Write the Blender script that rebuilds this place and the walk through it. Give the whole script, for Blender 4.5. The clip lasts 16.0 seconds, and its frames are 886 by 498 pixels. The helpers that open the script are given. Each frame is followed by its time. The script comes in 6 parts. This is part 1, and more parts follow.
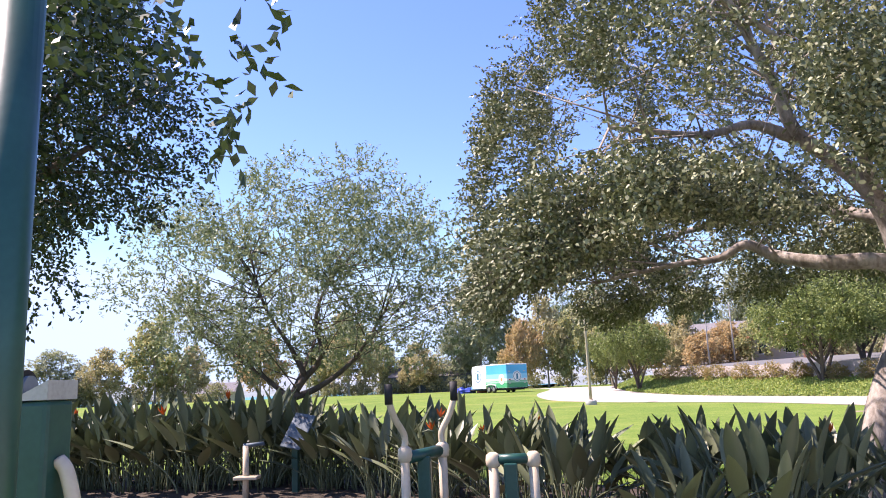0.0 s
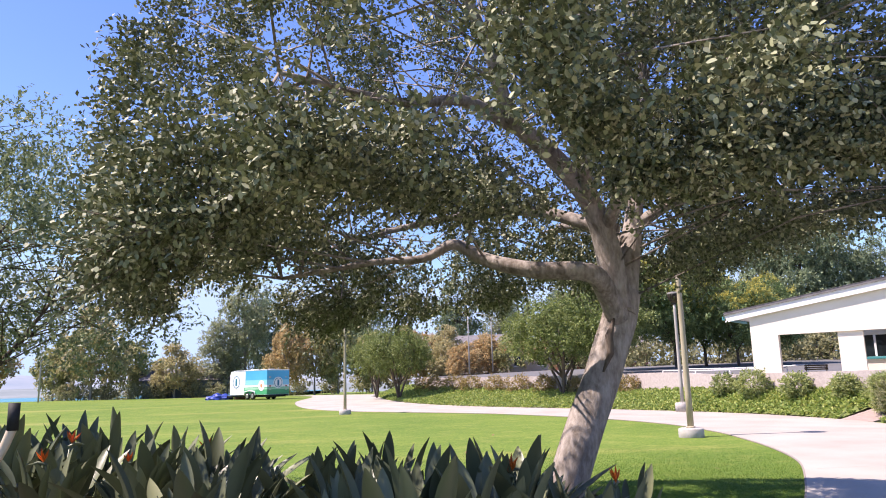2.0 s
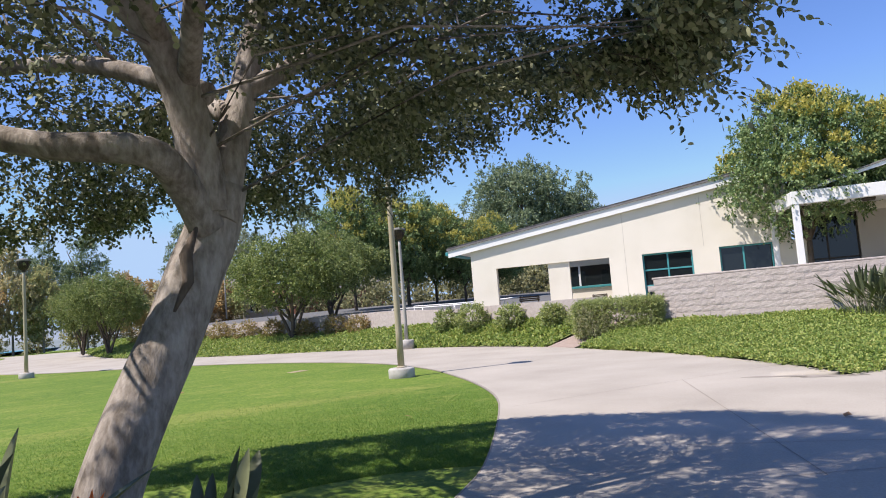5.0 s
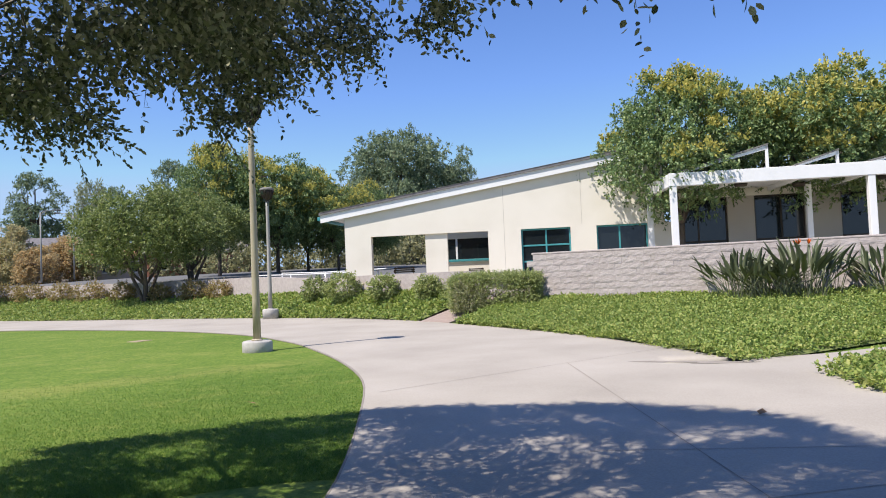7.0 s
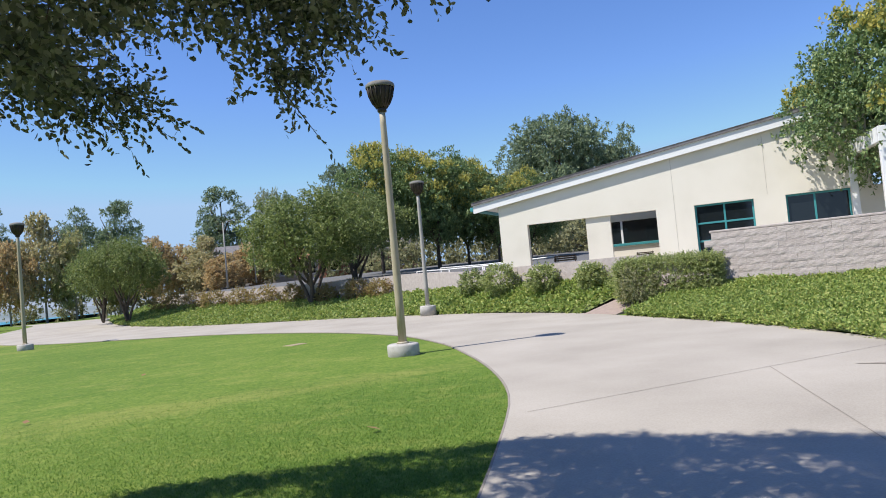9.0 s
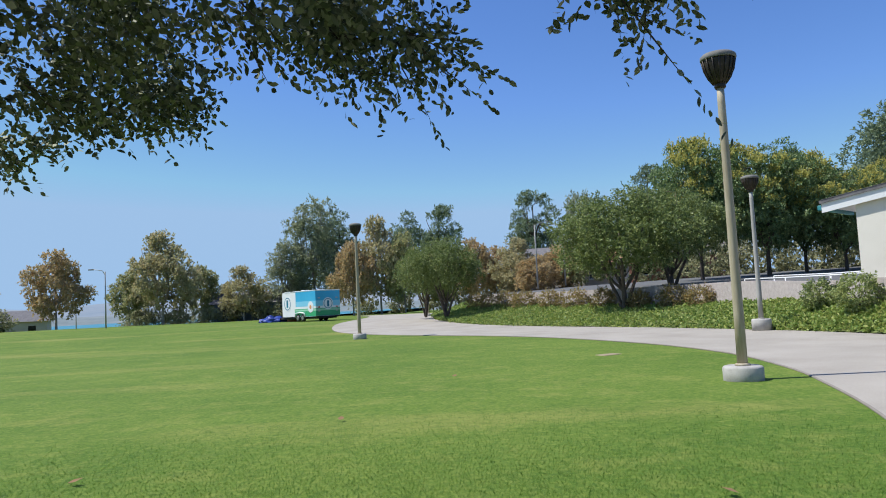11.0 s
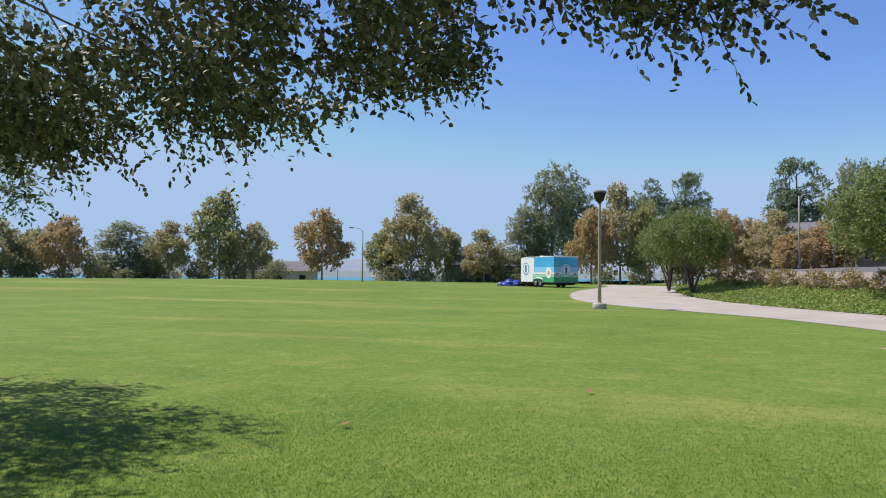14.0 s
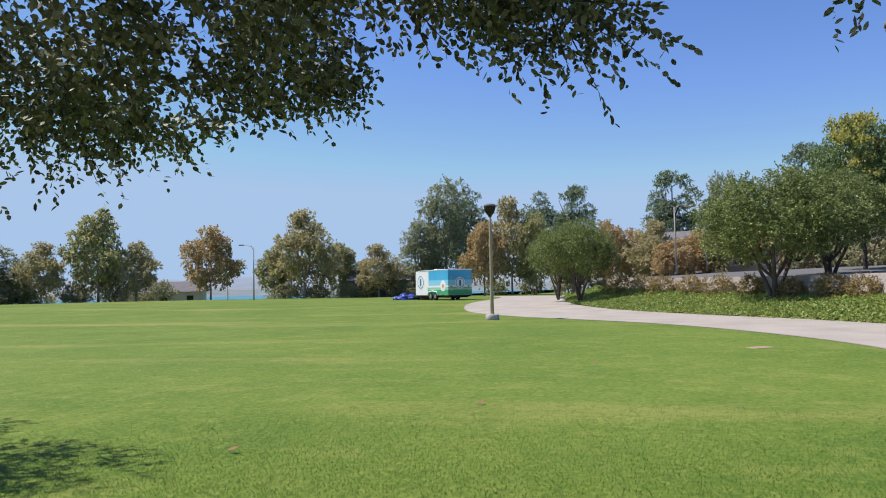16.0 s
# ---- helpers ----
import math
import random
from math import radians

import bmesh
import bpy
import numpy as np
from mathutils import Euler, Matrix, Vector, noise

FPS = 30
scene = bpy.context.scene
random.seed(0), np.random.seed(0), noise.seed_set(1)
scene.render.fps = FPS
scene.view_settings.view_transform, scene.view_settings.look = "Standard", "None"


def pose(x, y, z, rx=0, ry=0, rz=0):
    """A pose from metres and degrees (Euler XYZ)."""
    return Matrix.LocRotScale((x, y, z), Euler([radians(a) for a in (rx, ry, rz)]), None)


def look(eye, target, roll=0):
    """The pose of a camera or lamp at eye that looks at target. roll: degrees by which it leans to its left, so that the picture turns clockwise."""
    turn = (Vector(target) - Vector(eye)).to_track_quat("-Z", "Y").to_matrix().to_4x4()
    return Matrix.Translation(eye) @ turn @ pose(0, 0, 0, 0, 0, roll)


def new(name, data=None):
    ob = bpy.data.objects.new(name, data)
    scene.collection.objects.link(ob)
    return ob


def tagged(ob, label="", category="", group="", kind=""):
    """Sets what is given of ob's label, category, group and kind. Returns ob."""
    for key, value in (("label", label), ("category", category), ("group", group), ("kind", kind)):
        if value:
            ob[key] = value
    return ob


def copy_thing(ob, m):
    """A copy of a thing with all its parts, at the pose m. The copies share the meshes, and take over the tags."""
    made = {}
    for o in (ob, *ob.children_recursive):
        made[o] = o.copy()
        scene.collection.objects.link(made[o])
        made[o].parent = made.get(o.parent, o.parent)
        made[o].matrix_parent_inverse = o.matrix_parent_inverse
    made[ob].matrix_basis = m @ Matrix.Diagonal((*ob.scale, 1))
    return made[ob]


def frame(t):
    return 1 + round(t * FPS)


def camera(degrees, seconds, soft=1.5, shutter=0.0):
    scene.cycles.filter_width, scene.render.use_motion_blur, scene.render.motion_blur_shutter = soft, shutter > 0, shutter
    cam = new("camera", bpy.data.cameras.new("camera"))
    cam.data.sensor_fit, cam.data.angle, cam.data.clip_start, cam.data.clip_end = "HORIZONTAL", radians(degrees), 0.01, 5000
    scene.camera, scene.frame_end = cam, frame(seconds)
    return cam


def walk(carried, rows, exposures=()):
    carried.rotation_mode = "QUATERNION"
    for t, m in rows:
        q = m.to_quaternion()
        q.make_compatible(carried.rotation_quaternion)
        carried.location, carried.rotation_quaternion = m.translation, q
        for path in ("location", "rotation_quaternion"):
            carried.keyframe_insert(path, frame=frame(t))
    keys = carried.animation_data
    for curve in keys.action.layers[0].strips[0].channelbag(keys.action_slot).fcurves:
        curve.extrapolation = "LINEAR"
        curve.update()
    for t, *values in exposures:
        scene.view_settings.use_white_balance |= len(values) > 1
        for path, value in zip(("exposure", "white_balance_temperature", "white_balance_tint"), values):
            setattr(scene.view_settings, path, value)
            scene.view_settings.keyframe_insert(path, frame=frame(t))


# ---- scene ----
cam = camera(63.3, 16.0, soft=1.0)
PATH = [
    (0, (1.183, 0.813, 1.529), (0.989, 2.769, 1.901), -2.6),
    (0.5, (1.391, 1.335, 1.581), (1.284, 3.294, 1.967), -1.6),
    (1, (1.729, 1.77, 1.604), (1.743, 3.73, 2.0), -0.9),
    (1.5, (1.983, 2.225, 1.62), (2.194, 4.173, 2.022), -1.1),
    (2, (2.341, 2.479, 1.614), (2.741, 4.404, 1.981), -1.5),
    (2.5, (2.741, 2.806, 1.614), (3.329, 4.691, 1.935), -1.8),
    (3, (3.085, 3.098, 1.598), (3.834, 4.935, 1.855), -2.2),
    (3.5, (3.559, 3.442, 1.59), (4.429, 5.232, 1.786), -2.4),
    (4, (3.827, 3.762, 1.537), (4.787, 5.508, 1.71), -2.9),
    (4.2, (3.935, 3.909, 1.555), (4.907, 5.649, 1.724), -3.1),
    (6.3, (5.065, 5.487, 1.529), (6.255, 7.083, 1.724), -6.3),
    (6.5, (5.164, 5.65, 1.531), (6.375, 7.235, 1.674), -5.5),
    (7, (5.435, 5.883, 1.505), (6.753, 7.385, 1.582), -2.4),
    (7.5, (5.763, 6.153, 1.495), (7.105, 7.634, 1.562), -2.1),
    (8, (6.058, 6.446, 1.494), (7.341, 7.98, 1.551), -3.2),
    (8.5, (6.458, 6.751, 1.506), (7.583, 8.403, 1.575), -4.6),
    (8.7, (6.589, 6.909, 1.514), (7.64, 8.609, 1.586), -5.0),
    (10.8, (7.039, 8.692, 1.573), (7.282, 10.672, 1.72), -3.0),
    (11, (7.031, 8.764, 1.574), (7.169, 10.754, 1.724), -2.9),
    (11.5, (6.97, 8.906, 1.604), (6.826, 10.895, 1.763), -2.5),
    (12, (6.808, 9.023, 1.607), (6.447, 10.983, 1.78), -2.1),
    (12.5, (6.804, 9.008, 1.623), (6.352, 10.95, 1.779), -1.0),
    (13, (6.791, 8.991, 1.606), (6.279, 10.921, 1.726), 0.1),
    (13.5, (6.774, 9.015, 1.601), (6.243, 10.941, 1.687), 0.4),
    (14, (6.77, 9.042, 1.6), (6.258, 10.974, 1.671), 0.5),
    (14.5, (6.795, 9.053, 1.582), (6.326, 10.995, 1.68), -0.1),
    (15, (6.822, 9.0, 1.638), (6.399, 10.95, 1.76), -0.4),
    (15.5, (6.817, 9.007, 1.643), (6.471, 10.973, 1.765), -0.6),
    (16, (6.849, 8.989, 1.618), (6.624, 10.973, 1.727), -1.2),
]
walk(cam, [(t, look(eye, target, roll)) for t, eye, target, roll in PATH],
     exposures=[(0, 1.32, 6650, 29), (1.4, 1.26, 6600, 29), (2.0, 1.0, 6600, 27), (2.5, 0.84, 6550, 24), (3.5, 0.54, 6400, 19), (4.2, 0.52, 6400, 17), (6.3, 0.48, 6350, 14), (8.7, 0.42, 6250, 11), (11.0, 0.2, 6000, 8), (13.0, 0.28, 6300, 13), (16.0, 0.28, 6400, 14)])

# ---- world, sun and exposure ----
SUN_TO = Vector((-0.525, 0.06, 0.848)).normalized()
world = bpy.data.worlds.new("sky")
scene.world = world
world.use_nodes = True
wn = world.node_tree.nodes
sky = wn.new("ShaderNodeTexSky")
sky.sky_type = 'NISHITA'
sky.sun_disc = False
sky.sun_elevation = math.asin(SUN_TO.z)
sky.sun_rotation = math.atan2(SUN_TO.x, SUN_TO.y)
sky.air_density, sky.dust_density, sky.ozone_density = 1.0, 0.15, 4.5
tint = wn.new("ShaderNodeHueSaturation")
tint.inputs["Saturation"].default_value = 1.14
tint.inputs["Hue"].default_value = 0.512
world.node_tree.links.new(sky.outputs[0], tint.inputs["Color"])
haze = wn.new("ShaderNodeMix")
haze.data_type, haze.blend_type = 'RGBA', 'DARKEN'
haze.inputs[0].default_value = 1.0
haze.inputs[7].default_value = (2.45, 3.5, 4.9, 1)
world.node_tree.links.new(tint.outputs[0], haze.inputs[6])
world.node_tree.links.new(haze.outputs[2], wn["Background"].inputs[0])
wn["Background"].inputs[1].default_value = 0.132
sun_data = bpy.data.lights.new("sun", 'SUN')
sun_data.energy, sun_data.angle, sun_data.color = 5.0, radians(0.53), (1.0, 0.93, 0.83)
sun = new("sun", sun_data)
sun.matrix_world = look((0, 0, 60), Vector((0, 0, 60)) - SUN_TO)
scene.view_settings.exposure = 0.0


# ---- materials ----
def material(name, stops, rough=0.7, metal=0.0, scale=3.0, fine=40.0, bump=0.2, island=0.0, random_object=0.0, through_light=0.0,
             stretch=(1, 1, 1), spec=0.4, fine_mix=0.35, depth=0.02, detail=4.0, span=None):
    """Two scales of noise through a colour ramp, with fine relief. stops: colours from dark to light."""
    m = bpy.data.materials.new(name)
    m.use_nodes = True
    nt = m.node_tree
    n, l = nt.nodes, nt.links
    p = n["Principled BSDF"]
    p.inputs["Roughness"].default_value, p.inputs["Metallic"].default_value = rough, metal
    p.inputs["Specular IOR Level"].default_value = spec
    tc, mp = n.new("ShaderNodeTexCoord"), n.new("ShaderNodeMapping")
    mp.inputs["Scale"].default_value = stretch
    l.new(tc.outputs["Object"], mp.inputs[0])
    big, small = n.new("ShaderNodeTexNoise"), n.new("ShaderNodeTexNoise")
    for node, s, d in ((big, scale, detail), (small, fine, 3)):
        node.inputs["Scale"].default_value, node.inputs["Detail"].default_value = s, d
        node.inputs["Roughness"].default_value = 0.72 if d > 6 else 0.5
        l.new(mp.outputs[0], node.inputs["Vector"])
    mix = n.new("ShaderNodeMix")
    mix.data_type = 'FLOAT'
    mix.inputs[0].default_value = fine_mix
    l.new(big.outputs[0], mix.inputs[2])
    l.new(small.outputs[0], mix.inputs[3])
    value = mix.outputs[0]
    for amount, socket in ((island, "Random Per Island"), (random_object, "Random")):
        if amount:
            src = n.new("ShaderNodeNewGeometry" if socket == "Random Per Island" else "ShaderNodeObjectInfo")
            m2 = n.new("ShaderNodeMix")
            m2.data_type = 'FLOAT'
            m2.inputs[0].default_value = amount
            l.new(value, m2.inputs[2])
            l.new(src.outputs[socket], m2.inputs[3])
            value = m2.outputs[0]
    ramp = n.new("ShaderNodeValToRGB")
    lo, hi = (0.05, 0.95) if island > 0.5 or random_object > 0.5 else (0.28, 0.72)
    lo, hi = span or (lo, hi)
    els = ramp.color_ramp.elements
    while len(els) < len(stops):
        els.new(0.5)
    for i, c in enumerate(stops):
        els[i].position = lo + (hi - lo) * i / max(1, len(stops) - 1)
        els[i].color = (*c, 1)
    l.new(value, ramp.inputs[0])
    l.new(ramp.outputs[0], p.inputs["Base Color"])
    if bump:
        b = n.new("ShaderNodeBump")
        b.inputs["Strength"].default_value, b.inputs["Distance"].default_value = bump, depth
        l.new(mix.outputs[0], b.inputs["Height"])
        l.new(b.outputs[0], p.inputs["Normal"])
    if through_light:
        tr, ms = n.new("ShaderNodeBsdfTranslucent"), n.new("ShaderNodeMixShader")
        ms.inputs[0].default_value = through_light
        l.new(ramp.outputs[0], tr.inputs[0])
        l.new(p.outputs[0], ms.inputs[1])
        l.new(tr.outputs[0], ms.inputs[2])
        l.new(ms.outputs[0], n["Material Output"].inputs[0])
    return m


def leafy(name, *stops, rough=0.5, tl=0.36):
    return material(name, stops, rough=rough, island=0.75, through_light=tl, bump=0, scale=0.6, fine=8)




def lawn_material():
    """Mown turf: fine mottling, greener and drier drifts, and long dry streaks."""
    m = material("lawn_turf", [(0.048, 0.105, 0.013), (0.086, 0.152, 0.02), (0.13, 0.19, 0.03), (0.178, 0.23, 0.042)], rough=0.9, scale=0.22, fine=14, bump=0.3, spec=0.12, fine_mix=0.5, detail=11, span=(0.34, 0.66))
    nt = m.node_tree
    n, l = nt.nodes, nt.links
    ramp, p = n["Color Ramp"], n["Principled BSDF"]
    tc = n["Texture Coordinate"]
    colour = ramp.outputs[0]
    for stretch, scale, lo, hi, dry, amount in (((0.35, 1.3, 1), 0.11, 0.54, 0.7, (0.36, 0.31, 0.1, 1), 0.6), ((0.9, 1, 1), 1.6, 0.52, 0.75, (0.28, 0.28, 0.075, 1), 0.5), ((1, 0.6, 1), 7.0, 0.5, 0.74, (0.04, 0.095, 0.012, 1), 0.6), ((1, 0.7, 1), 11.0, 0.52, 0.76, (0.25, 0.29, 0.07, 1), 0.55), ((1, 1, 1), 55.0, 0.5, 0.8, (0.3, 0.32, 0.085, 1), 0.45), ((1, 1, 1), 36.0, 0.52, 0.8, (0.035, 0.085, 0.008, 1), 0.6)):
        mp, nz, cr, mx = n.new("ShaderNodeMapping"), n.new("ShaderNodeTexNoise"), n.new("ShaderNodeMapRange"), n.new("ShaderNodeMix")
        mp.inputs["Scale"].default_value = stretch
        mp.inputs["Location"].default_value = (scale * 3.7, 1.9, 0.4)
        l.new(tc.outputs["Object"], mp.inputs[0])
        l.new(mp.outputs[0], nz.inputs["Vector"])
        nz.inputs["Scale"].default_value, nz.inputs["Detail"].default_value, nz.inputs["Roughness"].default_value = scale, 6, 0.62
        cr.inputs["From Min"].default_value, cr.inputs["From Max"].default_value, cr.inputs["To Max"].default_value = lo, hi, amount
        l.new(nz.outputs[0], cr.inputs["Value"])
        mx.data_type = 'RGBA'
        mx.inputs[7].default_value = dry
        l.new(cr.outputs[0], mx.inputs[0])
        l.new(colour, mx.inputs[6])
        colour = mx.outputs[2]
    l.new(colour, p.inputs["Base Color"])
    return m


M_LAWN = lawn_material()
M_BLADE = material("grass_blade", [(0.075, 0.16, 0.022), (0.13, 0.235, 0.036), (0.19, 0.29, 0.052), (0.26, 0.32, 0.075)], rough=0.6, island=0.35, through_light=0.5, bump=0, scale=0.3, fine=5, detail=8, span=(0.32, 0.72))
M_CONC = material("path_concrete", [(0.28, 0.25, 0.207), (0.36, 0.325, 0.272), (0.43, 0.39, 0.332)], rough=0.85, scale=0.5, fine=55, bump=0.12, fine_mix=0.4, spec=0.3)
M_DARKER_CONC = material("darker_concrete", [(0.22, 0.195, 0.165), (0.33, 0.29, 0.24)], rough=0.85, scale=4, fine=50)
M_JOINT = material("joint_dirt", [(0.2, 0.175, 0.15), (0.27, 0.24, 0.2)], rough=0.95)
M_FOOT = material("foot_concrete", [(0.28, 0.26, 0.23), (0.42, 0.4, 0.36), (0.5, 0.47, 0.43)], rough=0.9, scale=4, fine=60, bump=0.3)
M_POLE = material("pole_weathered", [(0.29, 0.235, 0.14), (0.39, 0.335, 0.23), (0.49, 0.445, 0.345)], rough=0.6, scale=2.5, fine=30, stretch=(1, 1, 0.15), bump=0.1)
M_POLE_GREY = material("pole_grey", [(0.3, 0.29, 0.25), (0.42, 0.4, 0.36)], rough=0.6, scale=2.5, fine=30, stretch=(1, 1, 0.15), bump=0.1)
M_LAMP = material("lamp_bronze", [(0.02, 0.016, 0.012), (0.06, 0.045, 0.032)], rough=0.5, metal=0.3, scale=6)
M_CAP = material("lamp_cap", [(0.13, 0.125, 0.11), (0.22, 0.21, 0.19)], rough=0.8, scale=6)
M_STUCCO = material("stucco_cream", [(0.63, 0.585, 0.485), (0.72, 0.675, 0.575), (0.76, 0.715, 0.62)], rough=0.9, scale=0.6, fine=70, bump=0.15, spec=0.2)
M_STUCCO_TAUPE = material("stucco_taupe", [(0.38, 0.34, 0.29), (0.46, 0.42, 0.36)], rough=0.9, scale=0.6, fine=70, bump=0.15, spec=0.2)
M_WHITE = material("white_paint", [(0.72, 0.72, 0.7), (0.82, 0.81, 0.79)], rough=0.5, scale=1.5, fine=30, bump=0.05)
M_ROOF = material("roof_shingle", [(0.09, 0.085, 0.085), (0.16, 0.15, 0.15), (0.2, 0.19, 0.19)], rough=0.9, scale=3, fine=14, bump=0.4)
M_TEAL = material("teal_paint", [(0.04, 0.22, 0.24), (0.07, 0.3, 0.31)], rough=0.45, scale=3, bump=0.03)
# near black, so the shade of an unlit room is in the colour
M_ROOM_SHADE = material("room_shade", [(0.015, 0.015, 0.016), (0.03, 0.03, 0.032)], rough=0.9)
M_BLOCK = material("split_block", [(0.35, 0.3, 0.275), (0.44, 0.385, 0.355), (0.52, 0.465, 0.435)], rough=0.95, scale=7, fine=32, bump=0.9, random_object=0.12, spec=0.2, depth=0.035)
M_MORTAR = material("block_core", [(0.38, 0.335, 0.305), (0.45, 0.4, 0.37)], rough=0.95, bump=0.4)
M_BARK = material("oak_bark", [(0.07, 0.055, 0.042), (0.2, 0.17, 0.14), (0.36, 0.32, 0.28), (0.47, 0.43, 0.38)], rough=0.9, scale=5, fine=26, stretch=(1, 1, 0.4), bump=1.0, detail=8, spec=0.2, depth=0.03)
M_BARK_DARK = material("dark_bark", [(0.05, 0.038, 0.028), (0.11, 0.085, 0.065), (0.17, 0.14, 0.11)], rough=0.95, scale=5, fine=40, stretch=(1, 1, 0.35), bump=0.8, depth=0.03)
M_BARK_PALE = material("pale_bark", [(0.22, 0.19, 0.15), (0.4, 0.36, 0.31)], rough=0.9, scale=4, fine=20, bump=0.4)
M_OAK = leafy("oak_leaf", (0.055, 0.07, 0.034), (0.13, 0.152, 0.073), (0.25, 0.27, 0.145), (0.38, 0.375, 0.235), rough=0.62, tl=0.04)
M_OLIVE = leafy("olive_leaf", (0.106, 0.143, 0.067), (0.203, 0.249, 0.119), (0.309, 0.357, 0.190), rough=0.5, tl=0.3)
M_DARKTREE = leafy("dark_leaf", (0.016, 0.034, 0.014), (0.041, 0.068, 0.024), (0.068, 0.095, 0.038), rough=0.4, tl=0.15)
M_SYC = leafy("sycamore_leaf", (0.24, 0.23, 0.12), (0.4, 0.38, 0.2), (0.52, 0.47, 0.25), (0.62, 0.46, 0.24), rough=0.7, tl=0.42)
M_SYC_RUST = leafy("sycamore_rust_leaf", (0.25, 0.22, 0.12), (0.45, 0.37, 0.19), (0.58, 0.42, 0.21), (0.66, 0.43, 0.2), rough=0.7, tl=0.42)
M_SYC_GREEN = leafy("sycamore_green_leaf", (0.18, 0.22, 0.1), (0.32, 0.36, 0.16), (0.46, 0.44, 0.2), (0.58, 0.46, 0.22), rough=0.7, tl=0.42)
M_PINE = leafy("pine_needles", (0.1, 0.15, 0.095), (0.2, 0.26, 0.15), (0.34, 0.39, 0.21), rough=0.7, tl=0.35)
M_EUC = leafy("eucalyptus_leaf", (0.181, 0.213, 0.131), (0.304, 0.333, 0.191), (0.444, 0.454, 0.263), rough=0.6, tl=0.4)
M_ROUND = leafy("evergreen_leaf", (0.08, 0.115, 0.032), (0.18, 0.235, 0.065), (0.36, 0.39, 0.13), rough=0.5, tl=0.33)
M_GOLD = leafy("goldenrain_leaf", (0.06, 0.115, 0.042), (0.13, 0.205, 0.075), (0.23, 0.31, 0.115), (0.32, 0.37, 0.135), rough=0.5, tl=0.28)
M_GOLDTOP = leafy("goldenrain_pod", (0.32, 0.34, 0.085), (0.5, 0.46, 0.11), (0.58, 0.49, 0.14), rough=0.7, tl=0.38)
M_COVER = leafy("ground_cover_leaf", (0.12, 0.2, 0.045), (0.23, 0.325, 0.072), (0.36, 0.425, 0.105), (0.5, 0.49, 0.16), rough=0.55, tl=0.38)
M_BEDSOIL = material("bed_soil", [(0.09, 0.12, 0.03), (0.17, 0.2, 0.06)], rough=0.95, bump=0.5, scale=2, fine=25)
M_SOIL = material("mulch", [(0.035, 0.026, 0.018), (0.07, 0.052, 0.036)], rough=0.95, bump=0.6, fine=60)
M_STREL_OBJ = material("strelitzia_blade", [(0.065, 0.08, 0.042), (0.125, 0.145, 0.075), (0.22, 0.235, 0.13)], rough=0.42, random_object=0.7, bump=0.15, scale=2, fine=60, stretch=(1, 1, 0.1))
M_FLOWER = material("orange_sepal", [(0.55, 0.09, 0.01), (0.75, 0.2, 0.02)], rough=0.5, bump=0)
M_HEDGE = leafy("hedge_leaf", (0.17, 0.22, 0.075), (0.33, 0.385, 0.14), (0.5, 0.51, 0.2), rough=0.6, tl=0.42)
M_BUSH = leafy("bush_leaf", (0.213, 0.225, 0.125), (0.338, 0.338, 0.175), (0.438, 0.413, 0.225), rough=0.7, tl=0.45)
M_DRY = leafy("dry_shrub_leaf", (0.230, 0.154, 0.067), (0.384, 0.269, 0.115), (0.326, 0.307, 0.115), (0.499, 0.365, 0.173), rough=0.8)
M_PAVER = material("red_paver", [(0.24, 0.185, 0.155), (0.34, 0.265, 0.22)], rough=0.95, scale=9, fine=60, bump=0.6)
M_CREAM = material("cream_paint", [(0.55, 0.44, 0.3), (0.66, 0.55, 0.4)], rough=0.4, scale=5, bump=0.04)
M_GREEN = material("green_paint", [(0.012, 0.058, 0.046), (0.022, 0.085, 0.068)], rough=0.35, scale=5, bump=0.04)
M_RUBBER = material("black_rubber", [(0.012, 0.012, 0.013), (0.03, 0.03, 0.03)], rough=0.7, scale=8)
M_SIGN = material("sign_face", [(0.07, 0.1, 0.125), (0.11, 0.145, 0.17)], rough=0.65, scale=3, bump=0)
M_INK = material("sign_ink", [(0.03, 0.04, 0.05), (0.05, 0.06, 0.07)], rough=0.6, bump=0)
M_ASPH = material("asphalt", [(0.1, 0.1, 0.098), (0.15, 0.148, 0.142)], rough=0.95, scale=1, fine=40, bump=0.2)
M_WATER = material("lake_water", [(0.06, 0.19, 0.26), (0.08, 0.24, 0.31)], rough=0.6, scale=0.02, fine=0.6, bump=0.1, spec=0.08)
# distance haze is mixed into the base colours of hills and far shore
M_HILL = material("far_hill_hazed", [(0.19, 0.235, 0.28), (0.23, 0.265, 0.3), (0.26, 0.285, 0.315)], rough=1, scale=0.006, fine=0.05, bump=0, spec=0)
M_TOWN = material("far_town_hazed", [(0.14, 0.175, 0.18), (0.24, 0.265, 0.27)], rough=1, scale=0.03, fine=0.4, bump=0, spec=0)
M_TR_WHITE = material("trailer_white", [(0.74, 0.75, 0.76), (0.82, 0.82, 0.82)], rough=0.3, scale=1, bump=0)
M_TR_BLUE = material("trailer_blue", [(0.05, 0.36, 0.62), (0.09, 0.46, 0.72)], rough=0.3, scale=0.6, bump=0)
M_TR_SKY = material("trailer_skyblue", [(0.2, 0.55, 0.75), (0.28, 0.62, 0.8)], rough=0.3, scale=0.6, bump=0)
M_TR_GREEN = material("trailer_green", [(0.03, 0.3, 0.13), (0.08, 0.42, 0.2)], rough=0.3, scale=0.8, bump=0)
M_TR_MINT = material("trailer_mint", [(0.28, 0.55, 0.36), (0.36, 0.62, 0.44)], rough=0.3, scale=0.8, bump=0)
